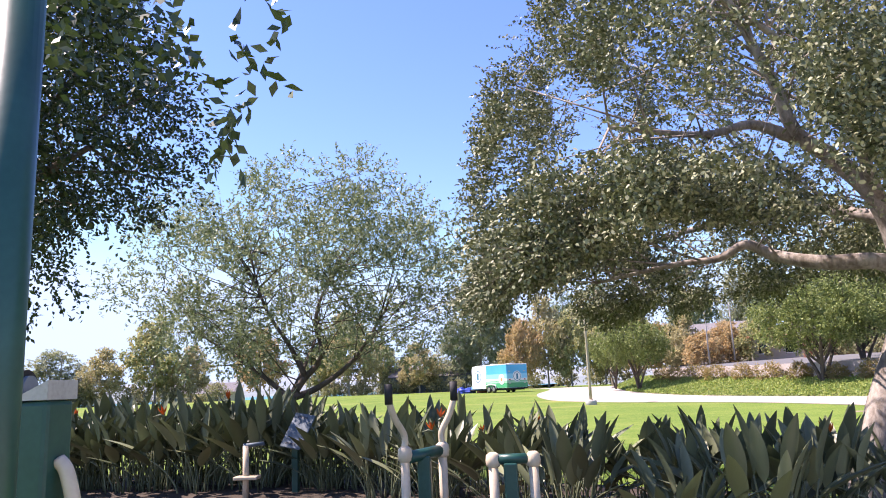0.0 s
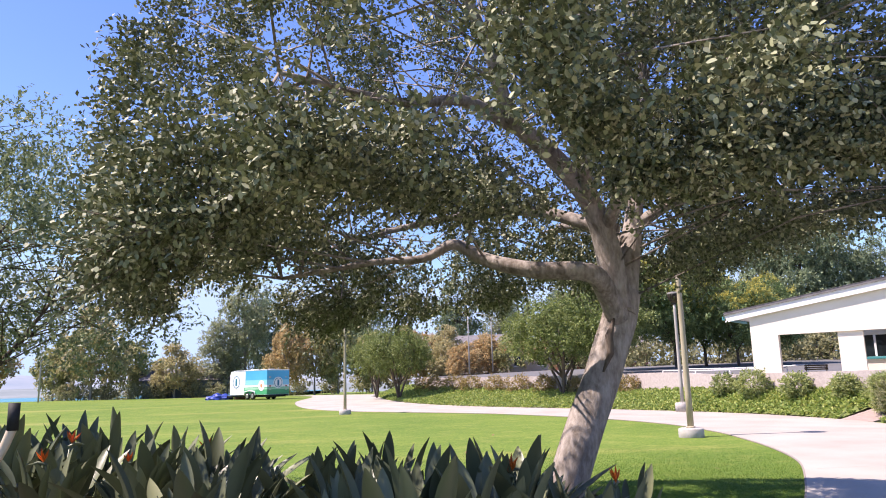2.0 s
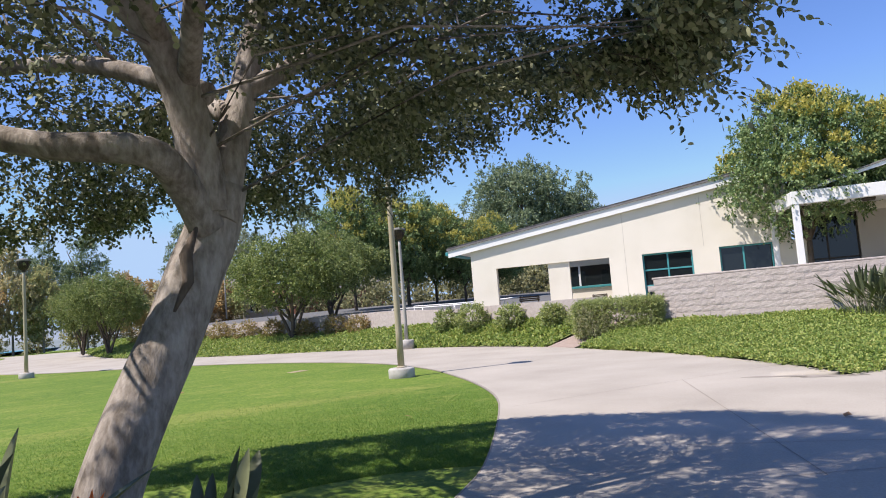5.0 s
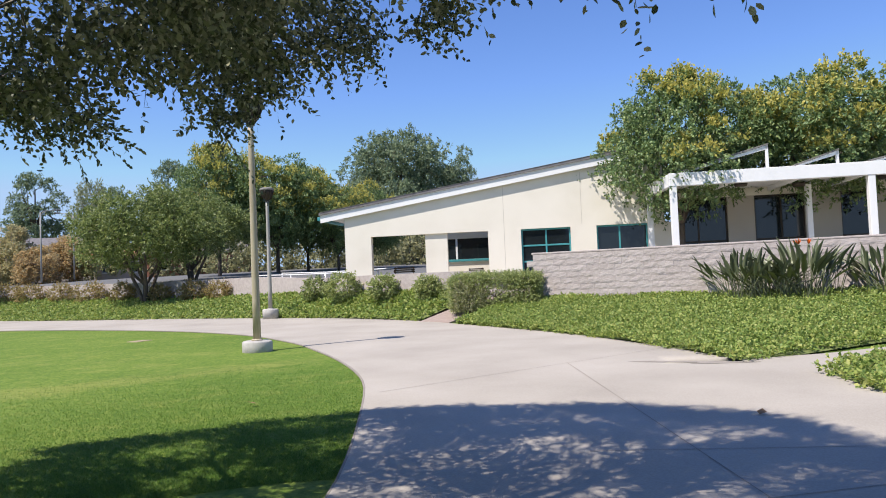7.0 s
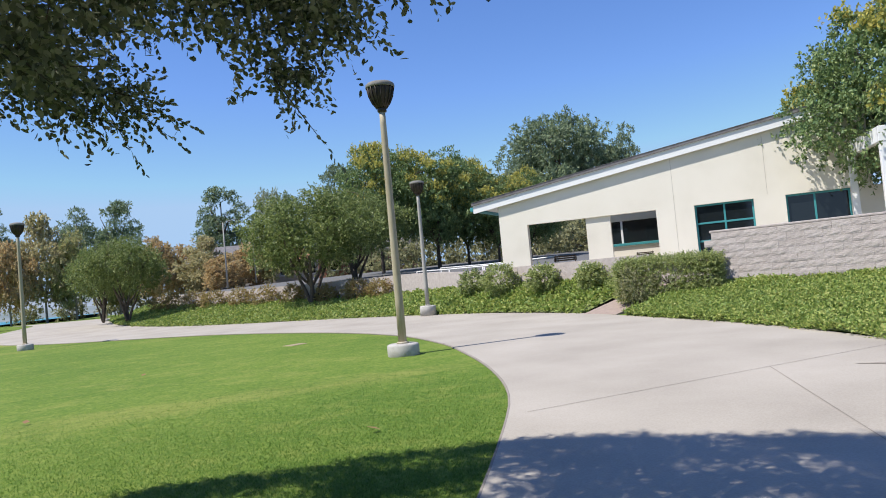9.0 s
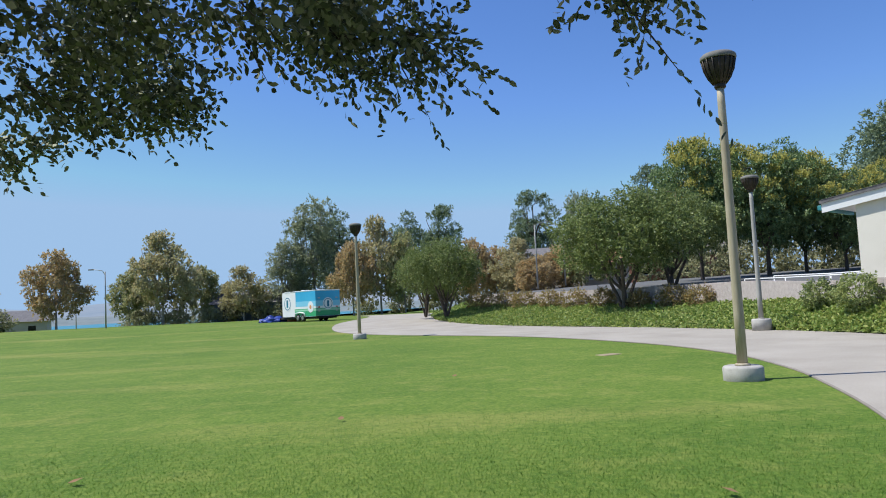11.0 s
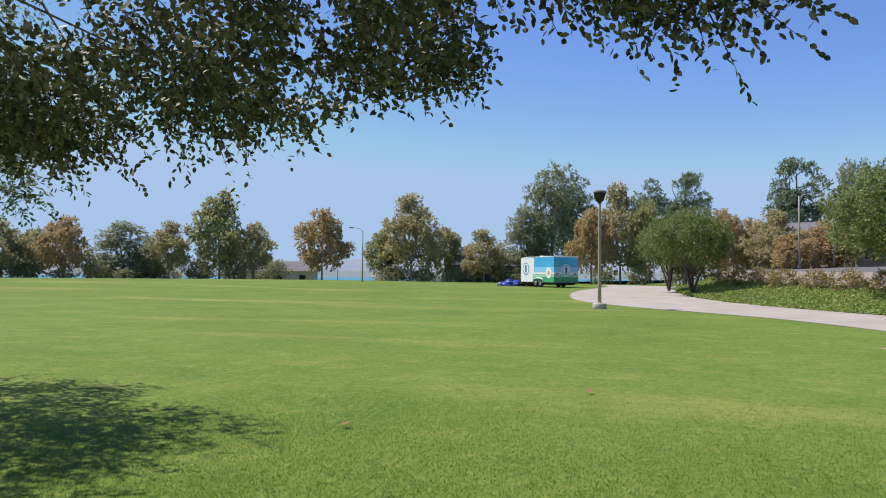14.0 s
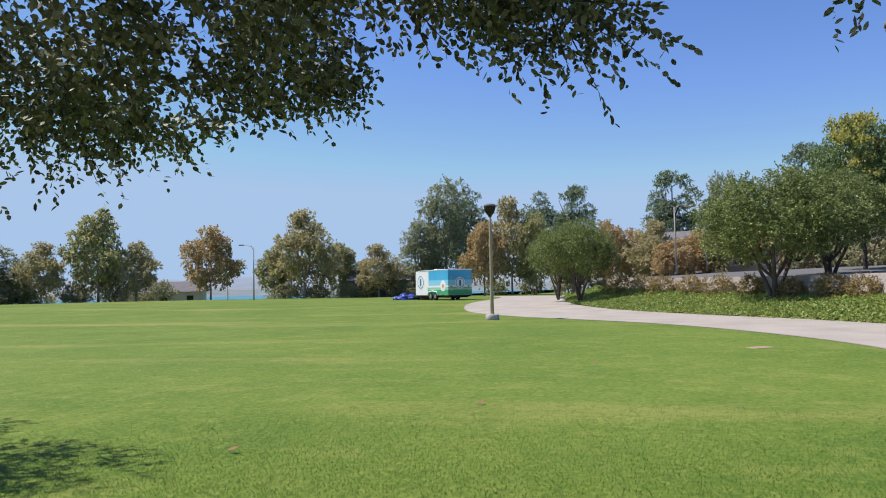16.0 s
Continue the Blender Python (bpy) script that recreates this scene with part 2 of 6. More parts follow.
M_TR_NAVY = material("emblem_teal", [(0.01, 0.13, 0.24), (0.02, 0.2, 0.3)], rough=0.4, bump=0)
M_TR_ORANGE = material("emblem_orange", [(0.6, 0.25, 0.1), (0.7, 0.35, 0.15)], rough=0.4, bump=0)
M_METAL = material("bare_metal", [(0.4, 0.4, 0.4), (0.55, 0.55, 0.55)], rough=0.35, metal=0.9, bump=0)
M_RED = material("red_lens", [(0.35, 0.02, 0.015), (0.45, 0.03, 0.02)], rough=0.3, bump=0)
M_TARP = material("blue_tarp", [(0.012, 0.03, 0.2), (0.03, 0.07, 0.35)], rough=0.5, scale=5, bump=0.3)
M_CRATE = material("rust_crate", [(0.22, 0.07, 0.03), (0.33, 0.12, 0.06)], rough=0.8, scale=5)
M_HOUSE = material("house_grey", [(0.12, 0.15, 0.18), (0.17, 0.2, 0.23)], rough=0.9, scale=1)
M_HOUSEWALL = material("house_tan", [(0.4, 0.35, 0.29), (0.5, 0.45, 0.38)], rough=0.9, scale=1)
M_BRICK = material("house_brick", [(0.3, 0.13, 0.085), (0.4, 0.19, 0.12)], rough=0.9, scale=2)
M_WOOD = material("bench_wood", [(0.08, 0.05, 0.03), (0.15, 0.1, 0.06)], rough=0.7, scale=6)
M_DEADLEAF = material("dead_leaf", [(0.2, 0.11, 0.05), (0.3, 0.18, 0.09)], rough=0.9, bump=0)
M_BARE_DIRT = material("bare_dirt", [(0.26, 0.2, 0.12), (0.36, 0.29, 0.19)], rough=0.95, scale=8)


def glass(name):
    m = bpy.data.materials.new(name)
    m.use_nodes = True
    p = m.node_tree.nodes["Principled BSDF"]
    p.inputs["Base Color"].default_value = (0.012, 0.016, 0.018, 1)
    p.inputs["Roughness"].default_value = 0.06
    p.inputs["Specular IOR Level"].default_value = 0.6
    return m


M_GLASS = glass("tinted_glass")


# ---- mesh helpers ----
def np_mesh(name, verts, faces):
    verts, faces = np.asarray(verts, dtype=np.float32), np.asarray(faces, dtype=np.int32)
    me = bpy.data.meshes.new(name)
    k = faces.shape[1]
    me.vertices.add(len(verts))
    me.vertices.foreach_set("co", verts.ravel())
    me.loops.add(faces.size)
    me.loops.foreach_set("vertex_index", faces.ravel())
    me.polygons.add(len(faces))
    me.polygons.foreach_set("loop_start", np.arange(len(faces), dtype=np.int32) * k)
    me.update(calc_edges=True)
    return me


def bm_mesh(name, bm, smooth=False):
    me = bpy.data.meshes.new(name)
    bm.to_mesh(me)
    bm.free()
    if smooth:
        me.shade_smooth()
    return me


def part(name, bm, mat, parent=None, label="", smooth=False):
    """One mesh object from a bmesh or a mesh, under a thing or a part."""
    me = bm if isinstance(bm, bpy.types.Mesh) else bm_mesh(name, bm, smooth)
    if mat and not me.materials:
        me.materials.append(mat)
    ob = new(name, me)
    if parent:
        ob.parent = parent
    return tagged(ob, label) if label else ob


def empty(name, m, label, category, group="", kind=""):
    ob = new(name)
    ob.matrix_basis = m
    return tagged(ob, label, category, group, kind)


def box(bm, x0, y0, z0, x1, y1, z1, bevel=0.0):
    r = bmesh.ops.create_cube(bm, size=1)
    vs = r["verts"]
    bmesh.ops.scale(bm, vec=(x1 - x0, y1 - y0, z1 - z0), verts=vs)
    bmesh.ops.translate(bm, vec=((x0 + x1) / 2, (y0 + y1) / 2, (z0 + z1) / 2), verts=vs)
    if bevel:
        es = list({e for v in vs for e in v.link_edges})
        bmesh.ops.bevel(bm, geom=es, offset=bevel, segments=2, affect='EDGES', profile=0.5)
    return bm


def boxed(*a, bevel=0.01):
    return box(bmesh.new(), *a, bevel=bevel)


def tube(bm, pts, radii, sides=8, caps=True):
    """A round tube along points, with a radius at each."""
    pts = [Vector(p) for p in pts]
    rings, last = [], None
    for i, p in enumerate(pts):
        d = (pts[min(i + 1, len(pts) - 1)] - pts[max(i - 1, 0)]).normalized()
        a = d.cross(last if last and abs(d.dot(last)) < 0.95 else Vector((0.31, 0.95, 0.05))).normalized()
        b = d.cross(a)
        last = b.cross(d) if last is None else last
        r = radii[i] if isinstance(radii, (list, tuple)) else radii
        rings.append([bm.verts.new(p + (a * math.cos(2 * math.pi * k / sides) + b * math.sin(2 * math.pi * k / sides)) * r) for k in range(sides)])
    for r0, r1 in zip(rings, rings[1:]):
        off = min(range(sides), key=lambda o: sum((r0[k].co - r1[(k + o) % sides].co).length for k in range(0, sides, 2)))
        for k in range(sides):
            f = bm.faces.new((r0[k], r0[(k + 1) % sides], r1[(k + 1 + off) % sides], r1[(k + off) % sides]))
            f.smooth = True
    if caps:
        bm.faces.new(rings[0][::-1])
        bm.faces.new(rings[-1])
    return bm


def lathe(bm, profile, sides=16, z=0.0, x=0.0, y=0.0):
    """A turned body from (radius, height) rows."""
    rings = [[bm.verts.new((x + r * math.cos(2 * math.pi * k / sides), y + r * math.sin(2 * math.pi * k / sides), z + h)) for k in range(sides)] for r, h in profile]
    for r0, r1 in zip(rings, rings[1:]):
        for k in range(sides):
            bm.faces.new((r0[k], r0[(k + 1) % sides], r1[(k + 1) % sides], r1[k])).smooth = True
    bm.faces.new(rings[0][::-1])
    bm.faces.new(rings[-1])
    return bm


def smooth_line(pts, n=8):
    """A Catmull-Rom line through the points."""
    p = np.array(pts, dtype=float)
    p = np.vstack([2 * p[0] - p[1], p, 2 * p[-1] - p[-2]])
    out = []
    for i in range(1, len(p) - 2):
        for k in range(n):
            t = k / n
            out.append(0.5 * (2 * p[i] + (p[i + 1] - p[i - 1]) * t + (2 * p[i - 1] - 5 * p[i] + 4 * p[i + 1] - p[i + 2]) * t * t + (3 * p[i] - p[i - 1] - 3 * p[i + 1] + p[i + 2]) * t ** 3))
    out.append(p[-2])
    return np.array(out)


def unit(a):
    return a / np.maximum(np.linalg.norm(a, axis=-1, keepdims=True), 1e-9)


def leaves(rng, at, out, per=10, length=0.05, width=0.026, twig=0.28, droop=0.2, six=False, splay=0.9, jitter=0.45):
    """Leaves set along many twigs: at, out are the twigs' feet and directions. One polygon a leaf, folded at its tip."""
    n = len(at)
    d = unit(out + rng.normal(0, 1, (n, 3)) * jitter - [0, 0, droop])
    s = np.linspace(0.15, 1.0, per)[None, :] * twig * rng.uniform(0.6, 1.3, (n, 1))
    bend = np.array([0, 0, -1.0]) * droop
    foot = at[:, None, :] + d[:, None, :] * s[:, :, None] + bend * (s[:, :, None] ** 2) / twig
    axis = unit(d[:, None, :] * 0.6 + rng.normal(0, splay, (n, per, 3)) * 0.7)
    side = unit(np.cross(axis, rng.normal(0, 1, (n, per, 3)) + [0, 0, 1.2]))
    up = np.cross(side, axis)
    L = length * rng.uniform(0.65, 1.25, (n, per, 1))
    W = width * rng.uniform(0.7, 1.2, (n, per, 1))
    if six:
        rows = [foot, foot + axis * L * 0.3 + side * W * 0.45, foot + axis * L * 0.7 + side * W * 0.42 - up * L * 0.04, foot + axis * L - up * L * 0.16,
                foot + axis * L * 0.7 - side * W * 0.42 - up * L * 0.04, foot + axis * L * 0.3 - side * W * 0.45]
    else:
        rows = [foot, foot + axis * L * 0.5 + side * W * 0.5, foot + axis * L - up * L * 0.15, foot + axis * L * 0.5 - side * W * 0.5]
    k = len(rows)
    v = np.stack(rows, axis=2).reshape(-1, 3)
    return v, np.arange(len(v)).reshape(-1, k)


def field(p, scale, seed=0.0):
    return np.array([noise.noise(Vector((float(a[0]) * scale + seed, float(a[1]) * scale, float(a[2]) * scale))) for a in p])


def smooth_step(a, b, x):
    t = min(1.0, max(0.0, (x - a) / (b - a)))
    return t * t * (3 - 2 * t)


# ---- the ground ----
LAWN_EDGE = smooth_line([(1.2, 3.2), (3.6, 6.2), (5.2, 7.6), (7.0, 9.25), (8.3, 10.45), (10.35, 13.05), (11.65, 14.95), (12.75, 17.2), (13.7, 19.7), (14.5, 22.3), (15.05, 26.2),
                         (14.5, 31.2), (12.5, 37.5), (9.2, 43.2), (6.0, 48.5), (3.2, 55.0), (2.4, 64.0), (3.6, 74.0), (4.2, 86.0), (2.0, 98.0)])
BED_EDGE = smooth_line([(16.0, 11.1), (16.3, 11.5), (17.2, 13.0), (19.0, 17.1), (20.5, 22.9), (20.9, 25.0), (20.8, 31.0), (18.9, 38.5), (15.6, 46.5), (12.0, 54.5), (10.2, 63.0), (10.4, 74.0), (12.5, 88.0)])
WALL_LINE = smooth_line([(23.9, 24.9), (22.9, 28.0), (22.6, 31.0), (22.9, 36.0), (22.6, 43.0), (20.4, 50.0), (17.2, 58.0), (14.6, 66.0), (14.0, 74.0)])


def ground_z(x, y):
    r = math.hypot(x - 6, y - 9)
    z = 0.5 * smooth_step(45, 78, y)
    z += 0.25 * smooth_step(-10, -45, x) * smooth_step(40, 90, r)
    z -= 3.2 * smooth_step(104, 150, r)
    z += 0.05 * noise.noise(Vector((x * 0.08, y * 0.08, 0.3))) * smooth_step(8, 25, r) * (1 - smooth_step(95, 130, r))
    return z


def ground_sheet():
    rad = [0, 2, 4, 6, 8, 10, 12, 15, 18, 22, 26, 30, 35, 40, 46, 52, 58, 65, 72, 80, 88, 96, 102, 108, 115, 125, 140, 160, 200, 300, 600, 1200, 2500]
    seg = 120
    verts, faces = [], []
    for r in rad[1:]:
        for k in range(seg):
            a = 2 * math.pi * k / seg
            x, y = 6 + r * math.sin(a), 9 + r * math.cos(a)
            verts.append((x, y, ground_z(x, y)))
    verts.append((6, 9, ground_z(6, 9)))
    for i in range(len(rad) - 2):
        for k in range(seg):
            a, b = i * seg + k, i * seg + (k + 1) % seg
            faces.append((a, a + seg, b + seg, b))
    c = len(verts) - 1
    bm = bmesh.new()
    vs = [bm.verts.new(v) for v in verts]
    for f in faces:
        bm.faces.new([vs[i] for i in f][::-1])
    for k in range(seg):
        bm.faces.new((vs[c], vs[(k + 1) % seg], vs[k]))
    ob = part("ground", bm, M_LAWN, smooth=True)
    return tagged(ob, "wide mown green lawn with dry yellowish patches", "lawn", kind="structure")


ground = ground_sheet()


def sheet(name, left, right, mat, za, zb, steps=8, bumpy=0.0, label="", category="", kind="structure", ease=0):
    """A strip of ground between two lines of as many points; za, zb: height above the ground along each line."""
    bm = bmesh.new()
    rows = []
    for i, ((ax, ay), (bx, by)) in enumerate(zip(left, right)):
        row = []
        rise = (zb - za) * (min(1, i / ease) if ease else 1)
        for k in range(steps + 1):
            t = k / steps
            x, y = ax + (bx - ax) * t, ay + (by - ay) * t
            z = ground_z(x, y) + za + rise * t + bumpy * noise.noise(Vector((x * 0.7, y * 0.7, 2.0)))
            row.append(bm.verts.new((x, y, z)))
        rows.append(row)
    for r0, r1 in zip(rows, rows[1:]):
        for k in range(steps):
            bm.faces.new((r0[k], r0[k + 1], r1[k + 1], r1[k])).smooth = True
    bmesh.ops.recalc_face_normals(bm, faces=bm.faces)
    ob = part(name, bm, mat)
    return tagged(ob, label, category, kind=kind)


def resample(line, n):
    line = np.asarray(line, dtype=float)
    d = np.r_[0, np.cumsum(np.linalg.norm(np.diff(line, axis=0), axis=1))]
    s = np.linspace(0, d[-1], n)
    return np.stack([np.interp(s, d, line[:, i]) for i in range(line.shape[1])], axis=1)


# the concrete walk, with a thickness that shows along the lawn
outer = resample(np.vstack([[(9.0, -6.0), (14.5, 2.0), (22.0, 9.0)], BED_EDGE[1:]]), 90)
inner = resample(np.vstack([[(-6.0, -6.0), (-1.0, -1.0)], LAWN_EDGE]), 90)
path = sheet("pavement", inner, outer, M_CONC, 0.03, 0.03, steps=14, label="pale broad curving concrete footpath beside the lawn", category="footpath")
edge_bm = bmesh.new()
tube(edge_bm, [(x, y, ground_z(x, y) + 0.012) for x, y in resample(LAWN_EDGE, 160)], 0.022, sides=6)
tagged(part("trim", edge_bm, M_JOINT), "dark soil seam between lawn and concrete", "lawn edge", kind="structure")


def joint(a, b):
    a, b = Vector(a), Vector(b)
    d = (b - a).normalized()
    s = Vector((-d.y, d.x)) * 0.005
    bm = bmesh.new()
    n = 12
    rows = []
    for k in range(n + 1):
        p = a.lerp(b, k / n)
        z = ground_z(p.x, p.y) + 0.034
        rows.append((bm.verts.new((p.x + s.x, p.y + s.y, z)), bm.verts.new((p.x - s.x, p.y - s.y, z))))
    for r0, r1 in zip(rows, rows[1:]):
        bm.faces.new((r0[0], r0[1], r1[1], r1[0]))
    bmesh.ops.recalc_face_normals(bm, faces=bm.faces)
    return part("joint", bm, M_JOINT, path)


for a, b in (((10.2, 9.6), (11.7, 8.0)), ((9.9, 7.95), (14.6, 13.4)), ((11.0, 13.6), (17.6, 13.2)), ((14.0, 20.8), (19.9, 20.2)),
             ((15.0, 28.0), (20.7, 28.6)), ((12.8, 36.8), (18.8, 38.4)), ((7.8, 45.6), (15.0, 47.6)), ((14.2, 5.6), (9.6, 8.2))):
    joint(a, b)

# flat irregular patches, a little darker than the path
for x, y, rz, w, d in ((15.55, 12.0, -62, 0.75, 0.09), (15.8, 11.35, -50, 0.5, 0.1)):
    bm = bmesh.new()
    ring = [bm.verts.new((w * math.cos(a) * (1 + 0.3 * noise.noise(Vector((math.cos(a) * 2, math.sin(a) * 2, x)))), d * math.sin(a) * (1 + 0.5 * noise.noise(Vector((math.cos(a) * 2, math.sin(a) * 2, y)))), 0)) for a in (2 * math.pi * k / 24 for k in range(24))]
    bm.faces.new(ring)
    dark_patch = part("dark_patch", bm, M_DARKER_CONC, path, "darker elongated patch on the concrete")
    dark_patch.matrix_basis = pose(x, y, ground_z(x, y) + 0.035, 0, 0, rz)

# planting beds between the walk and the walls
bed_l, wall_l = resample(BED_EDGE[40:], 60), resample(np.vstack([WALL_LINE, [(14.5, 88.0)]]), 60)
sheet("bed_north", bed_l, wall_l, M_BEDSOIL, 0.03, 0.9, steps=8, bumpy=0.06, label="sloping planted bed along the low wall", category="planting bed")
bed_r = resample(BED_EDGE[1:32], 30)
wall_r = resample([(30.0, 8.0), (28.0, 12.0), (25.6, 16.9), (23.4, 22.0), (23.2, 22.6)], 30)
sheet("bed_south", bed_r, wall_r, M_BEDSOIL, 0.03, 0.6, steps=8, bumpy=0.06, label="sloping planted bed below the block wall", category="planting bed", ease=3)
bed_e = sheet("bed_east", resample([(15.5, 9.8), (14.2, 8.6), (14.4, 6.0)], 12), resample([(24.0, 8.4), (22.0, 5.0), (18.0, 3.0)], 12), M_BEDSOIL, 0.03, 0.3, steps=6, bumpy=0.05,
              label="corner planted bed with bright ground cover", category="planting bed")
mulch = sheet("mulch_bed", resample([(-14.0, 10.5), (-8.0, 8.6), (-3.0, 7.0), (1.0, 5.8), (3.4, 6.3), (5.3, 7.8)], 30), resample([(-14.0, 16.0), (-8.0, 15.2), (-3.0, 14.4), (1.0, 12.4), (4.0, 10.6), (5.7, 8.6)], 30),
              M_SOIL, 0.02, 0.03, steps=6, bumpy=0.02, label="dark mulch bed under the flowering plants", category="planting bed")


def cover(name, left, right, za, zb, count, seed, label, leaf=0.06, ease=0):
    rng = np.random.default_rng(seed)
    u, t = rng.uniform(0, len(left) - 1.001, count), rng.uniform(-0.012, 1.0, count)
    i = u.astype(int)
    f = (u - i)[:, None]
    a, b = left[i] * (1 - f) + left[i + 1] * f, right[i] * (1 - f) + right[i + 1] * f
    xy = a + (b - a) * t[:, None]
    z = np.array([ground_z(x, y) + 0.06 * noise.noise(Vector((x * 0.7, y * 0.7, 2.0))) + 0.05 * noise.noise(Vector((x * 2.2, y * 2.2, 5.0))) for x, y in xy]) + za + (zb - za) * t * (np.minimum(1, u / ease) if ease else 1) + rng.uniform(0.0, 0.1, count)
    at = np.c_[xy, z]
    v, fc = leaves(rng, at, np.c_[rng.normal(0, 1, (count, 2)), np.full(count, 0.5)], per=6, length=leaf, width=leaf * 0.78, twig=0.1, droop=0.0, splay=0.5)
    ob = part(name, np_mesh(name, v, fc), M_COVER)
    return tagged(ob, label, "ground cover", kind="stuff")


cover("ground_cover", bed_l, wall_l, 0.03, 0.9, 18000, 11, "low bright green ground cover filling the sloping bed", 0.12)
cover("ground_cover", bed_r, wall_r, 0.06, 0.6, 38000, 12, "low bright green ground cover below the block wall", ease=3)
cover("ground_cover", resample([(15.5, 9.8), (14.2, 8.6), (14.4, 6.0)], 12), resample([(24.0, 8.4), (22.0, 5.0), (18.0, 3.0)], 12), 0.06, 0.3, 8000, 13, "low bright green ground cover in the corner bed")

# red paver steps through the bed
pav = empty("paver_walk", pose(0, 0, 0), "short walk of weathered red pavers through the bed", "steps", kind="structure")
for k in range(8):
    t = k / 8
    x, y = 20.9 + 2.9 * t, 23.9 + 0.1 * t
    b = boxed(-0.19, -0.75, -0.15, 0.19, 0.75, 0.04, bevel=0.015)
    ob = part("paver", b, M_PAVER, pav)
    ob.matrix_basis = pose(x, y, ground_z(x, y) + 0.03 + 0.66 * t, 0, -12.5, 0)


# ---- block walls ----
def block_mesh(w, h, d, seed):
    rng = random.Random(seed)
    bm = bmesh.new()
    nx, nz = 4, 3
    grid = [[bm.verts.new((w * i / nx, (-0.0 if i in (0, nx) or k in (0, nz) else -rng.uniform(0.0, 0.012)), h * k / nz)) for i in range(nx + 1)] for k in range(nz + 1)]
    for k in range(nz):
        for i in range(nx):
            bm.faces.new((grid[k][i], grid[k][i + 1], grid[k + 1][i + 1], grid[k + 1][i]))
    rim = [grid[0][i] for i in range(nx + 1)] + [grid[k][nx] for k in range(1, nz + 1)] + [grid[nz][i] for i in range(nx - 1, -1, -1)] + [grid[k][0] for k in range(nz - 1, 0, -1)]
    back = [bm.verts.new((v.co.x, d, v.co.z)) for v in rim]
    for i in range(len(rim)):
        j = (i + 1) % len(rim)
        bm.faces.new((rim[j], rim[i], back[i], back[j]))
    bmesh.ops.recalc_face_normals(bm, faces=bm.faces)
    return bm_mesh("block", bm)


def tall_wall():
    a = Vector((23.52, 21.95))
    d = Vector((2.2, -5.2)).normalized()
    ang = math.degrees(math.atan2(d.y, d.x))
    wall = empty("wall_south", pose(a.x, a.y, 0, 0, 0, ang), "grey-brown split-face block retaining wall, waist to chest high", "retaining wall", kind="structure")
    core = boxed(0.02, -0.022, -0.2, 16.0, 0.34, 2.06, bevel=0)
    part("core", core, M_MORTAR, wall)
    meshes = [block_mesh(0.445, 0.197, 0.12, s) for s in range(6)]
    for m in meshes:
        m.materials.append(M_BLOCK)
    rng = random.Random(5)
    for row in range(9):
        z = 2.1 - 0.2 * (row + 1)
        x = -0.225 * (row % 2)
        while x < 15.6:
            if len(wall.children) > 310:
                break
            ob = new("block", meshes[rng.randrange(6)])
            ob.parent = wall
            ob.location = (x + 0.003, -0.03 + rng.uniform(-0.006, 0.006), z)
            x += 0.45
    # the return of the wall at its end, and its cap
    ret = boxed(0.0, 0.1, -0.2, 0.3, 3.6, 2.09, bevel=0.01)
    part("return_wall", ret, M_BLOCK, wall)
    part("cap", boxed(-0.05, -0.03, 2.1, 16.0, 0.36, 2.17, bevel=0.02), M_BLOCK, wall)
    return wall


def low_wall():
    pts = resample(WALL_LINE, 60)
    bm = bmesh.new()
    rows = []
    for i, (x, y) in enumerate(pts):
        d = unit(pts[min(i + 1, len(pts) - 1)] - pts[max(0, i - 1)])
        n = np.array([d[1], -d[0]])
        zt = 1.68 + 0.22 * smooth_step(34, 42, y) + ground_z(x, y) * 0.5
        q = np.array([x, y])
        rows.append([bm.verts.new((*(q), 0.0)), bm.verts.new((*(q), zt)), bm.verts.new((*(q + n * 0.3), zt)), bm.verts.new((*(q + n * 0.3), 0.0))])
    for r0, r1 in zip(rows, rows[1:]):
        for k in range(4):
            bm.faces.new((r0[k], r0[(k + 1) % 4], r1[(k + 1) % 4], r1[k]))
    bm.faces.new(rows[0])
    bm.faces.new(rows[-1][::-1])
    bmesh.ops.recalc_face_normals(bm, faces=bm.faces)
    ob = part("wall_north", bm, M_BLOCK)
    return tagged(ob, "long low grey-brown block wall behind the bed", "retaining wall", kind="structure")


tall_wall()
low_wall()
link = boxed(-0.15, -1.6, -0.2, 0.15, 1.6, 1.42, bevel=0.01)
ob = part("wall_east", link, M_BLOCK)
ob.matrix_basis = pose(24.05, 23.55, 0, 0, 0, -6)
tagged(ob, "low grey-brown block wall behind the hedge", "retaining wall", kind="structure")
# raised ground behind the walls
up_a = resample(np.vstack([[(24.2, 24.9)], WALL_LINE[4:], [(15.0, 95.0)]]) + [0.25, 0.0], 40)
up_b = resample([(75.0, 20.0), (80.0, 60.0), (70.0, 110.0), (40.0, 130.0)], 40)
bm = bmesh.new()
rows = []
for (ax, ay), (bx, by) in zip(up_a, up_b):
    z0 = 1.35 + 0.5 * smooth_step(36, 44, ay)
    z1 = z0 + 2.2 * smooth_step(36, 60, ay)
    rows.append([bm.verts.new((ax + (bx - ax) * t, ay + (by - ay) * t, z0 + (z1 - z0) * t + ground_z(ax, ay) * 0.4)) for t in (0, 0.1, 0.25, 0.5, 0.75, 1)])
for r0, r1 in zip(rows, rows[1:]):
    for k in range(5):
        bm.faces.new((r0[k], r0[k + 1], r1[k + 1], r1[k])).smooth = True
bmesh.ops.recalc_face_normals(bm, faces=bm.faces)
tagged(part("road", bm, M_ASPH), "grey asphalt road and parking behind the wall", "road", kind="structure")
bm = bmesh.new()
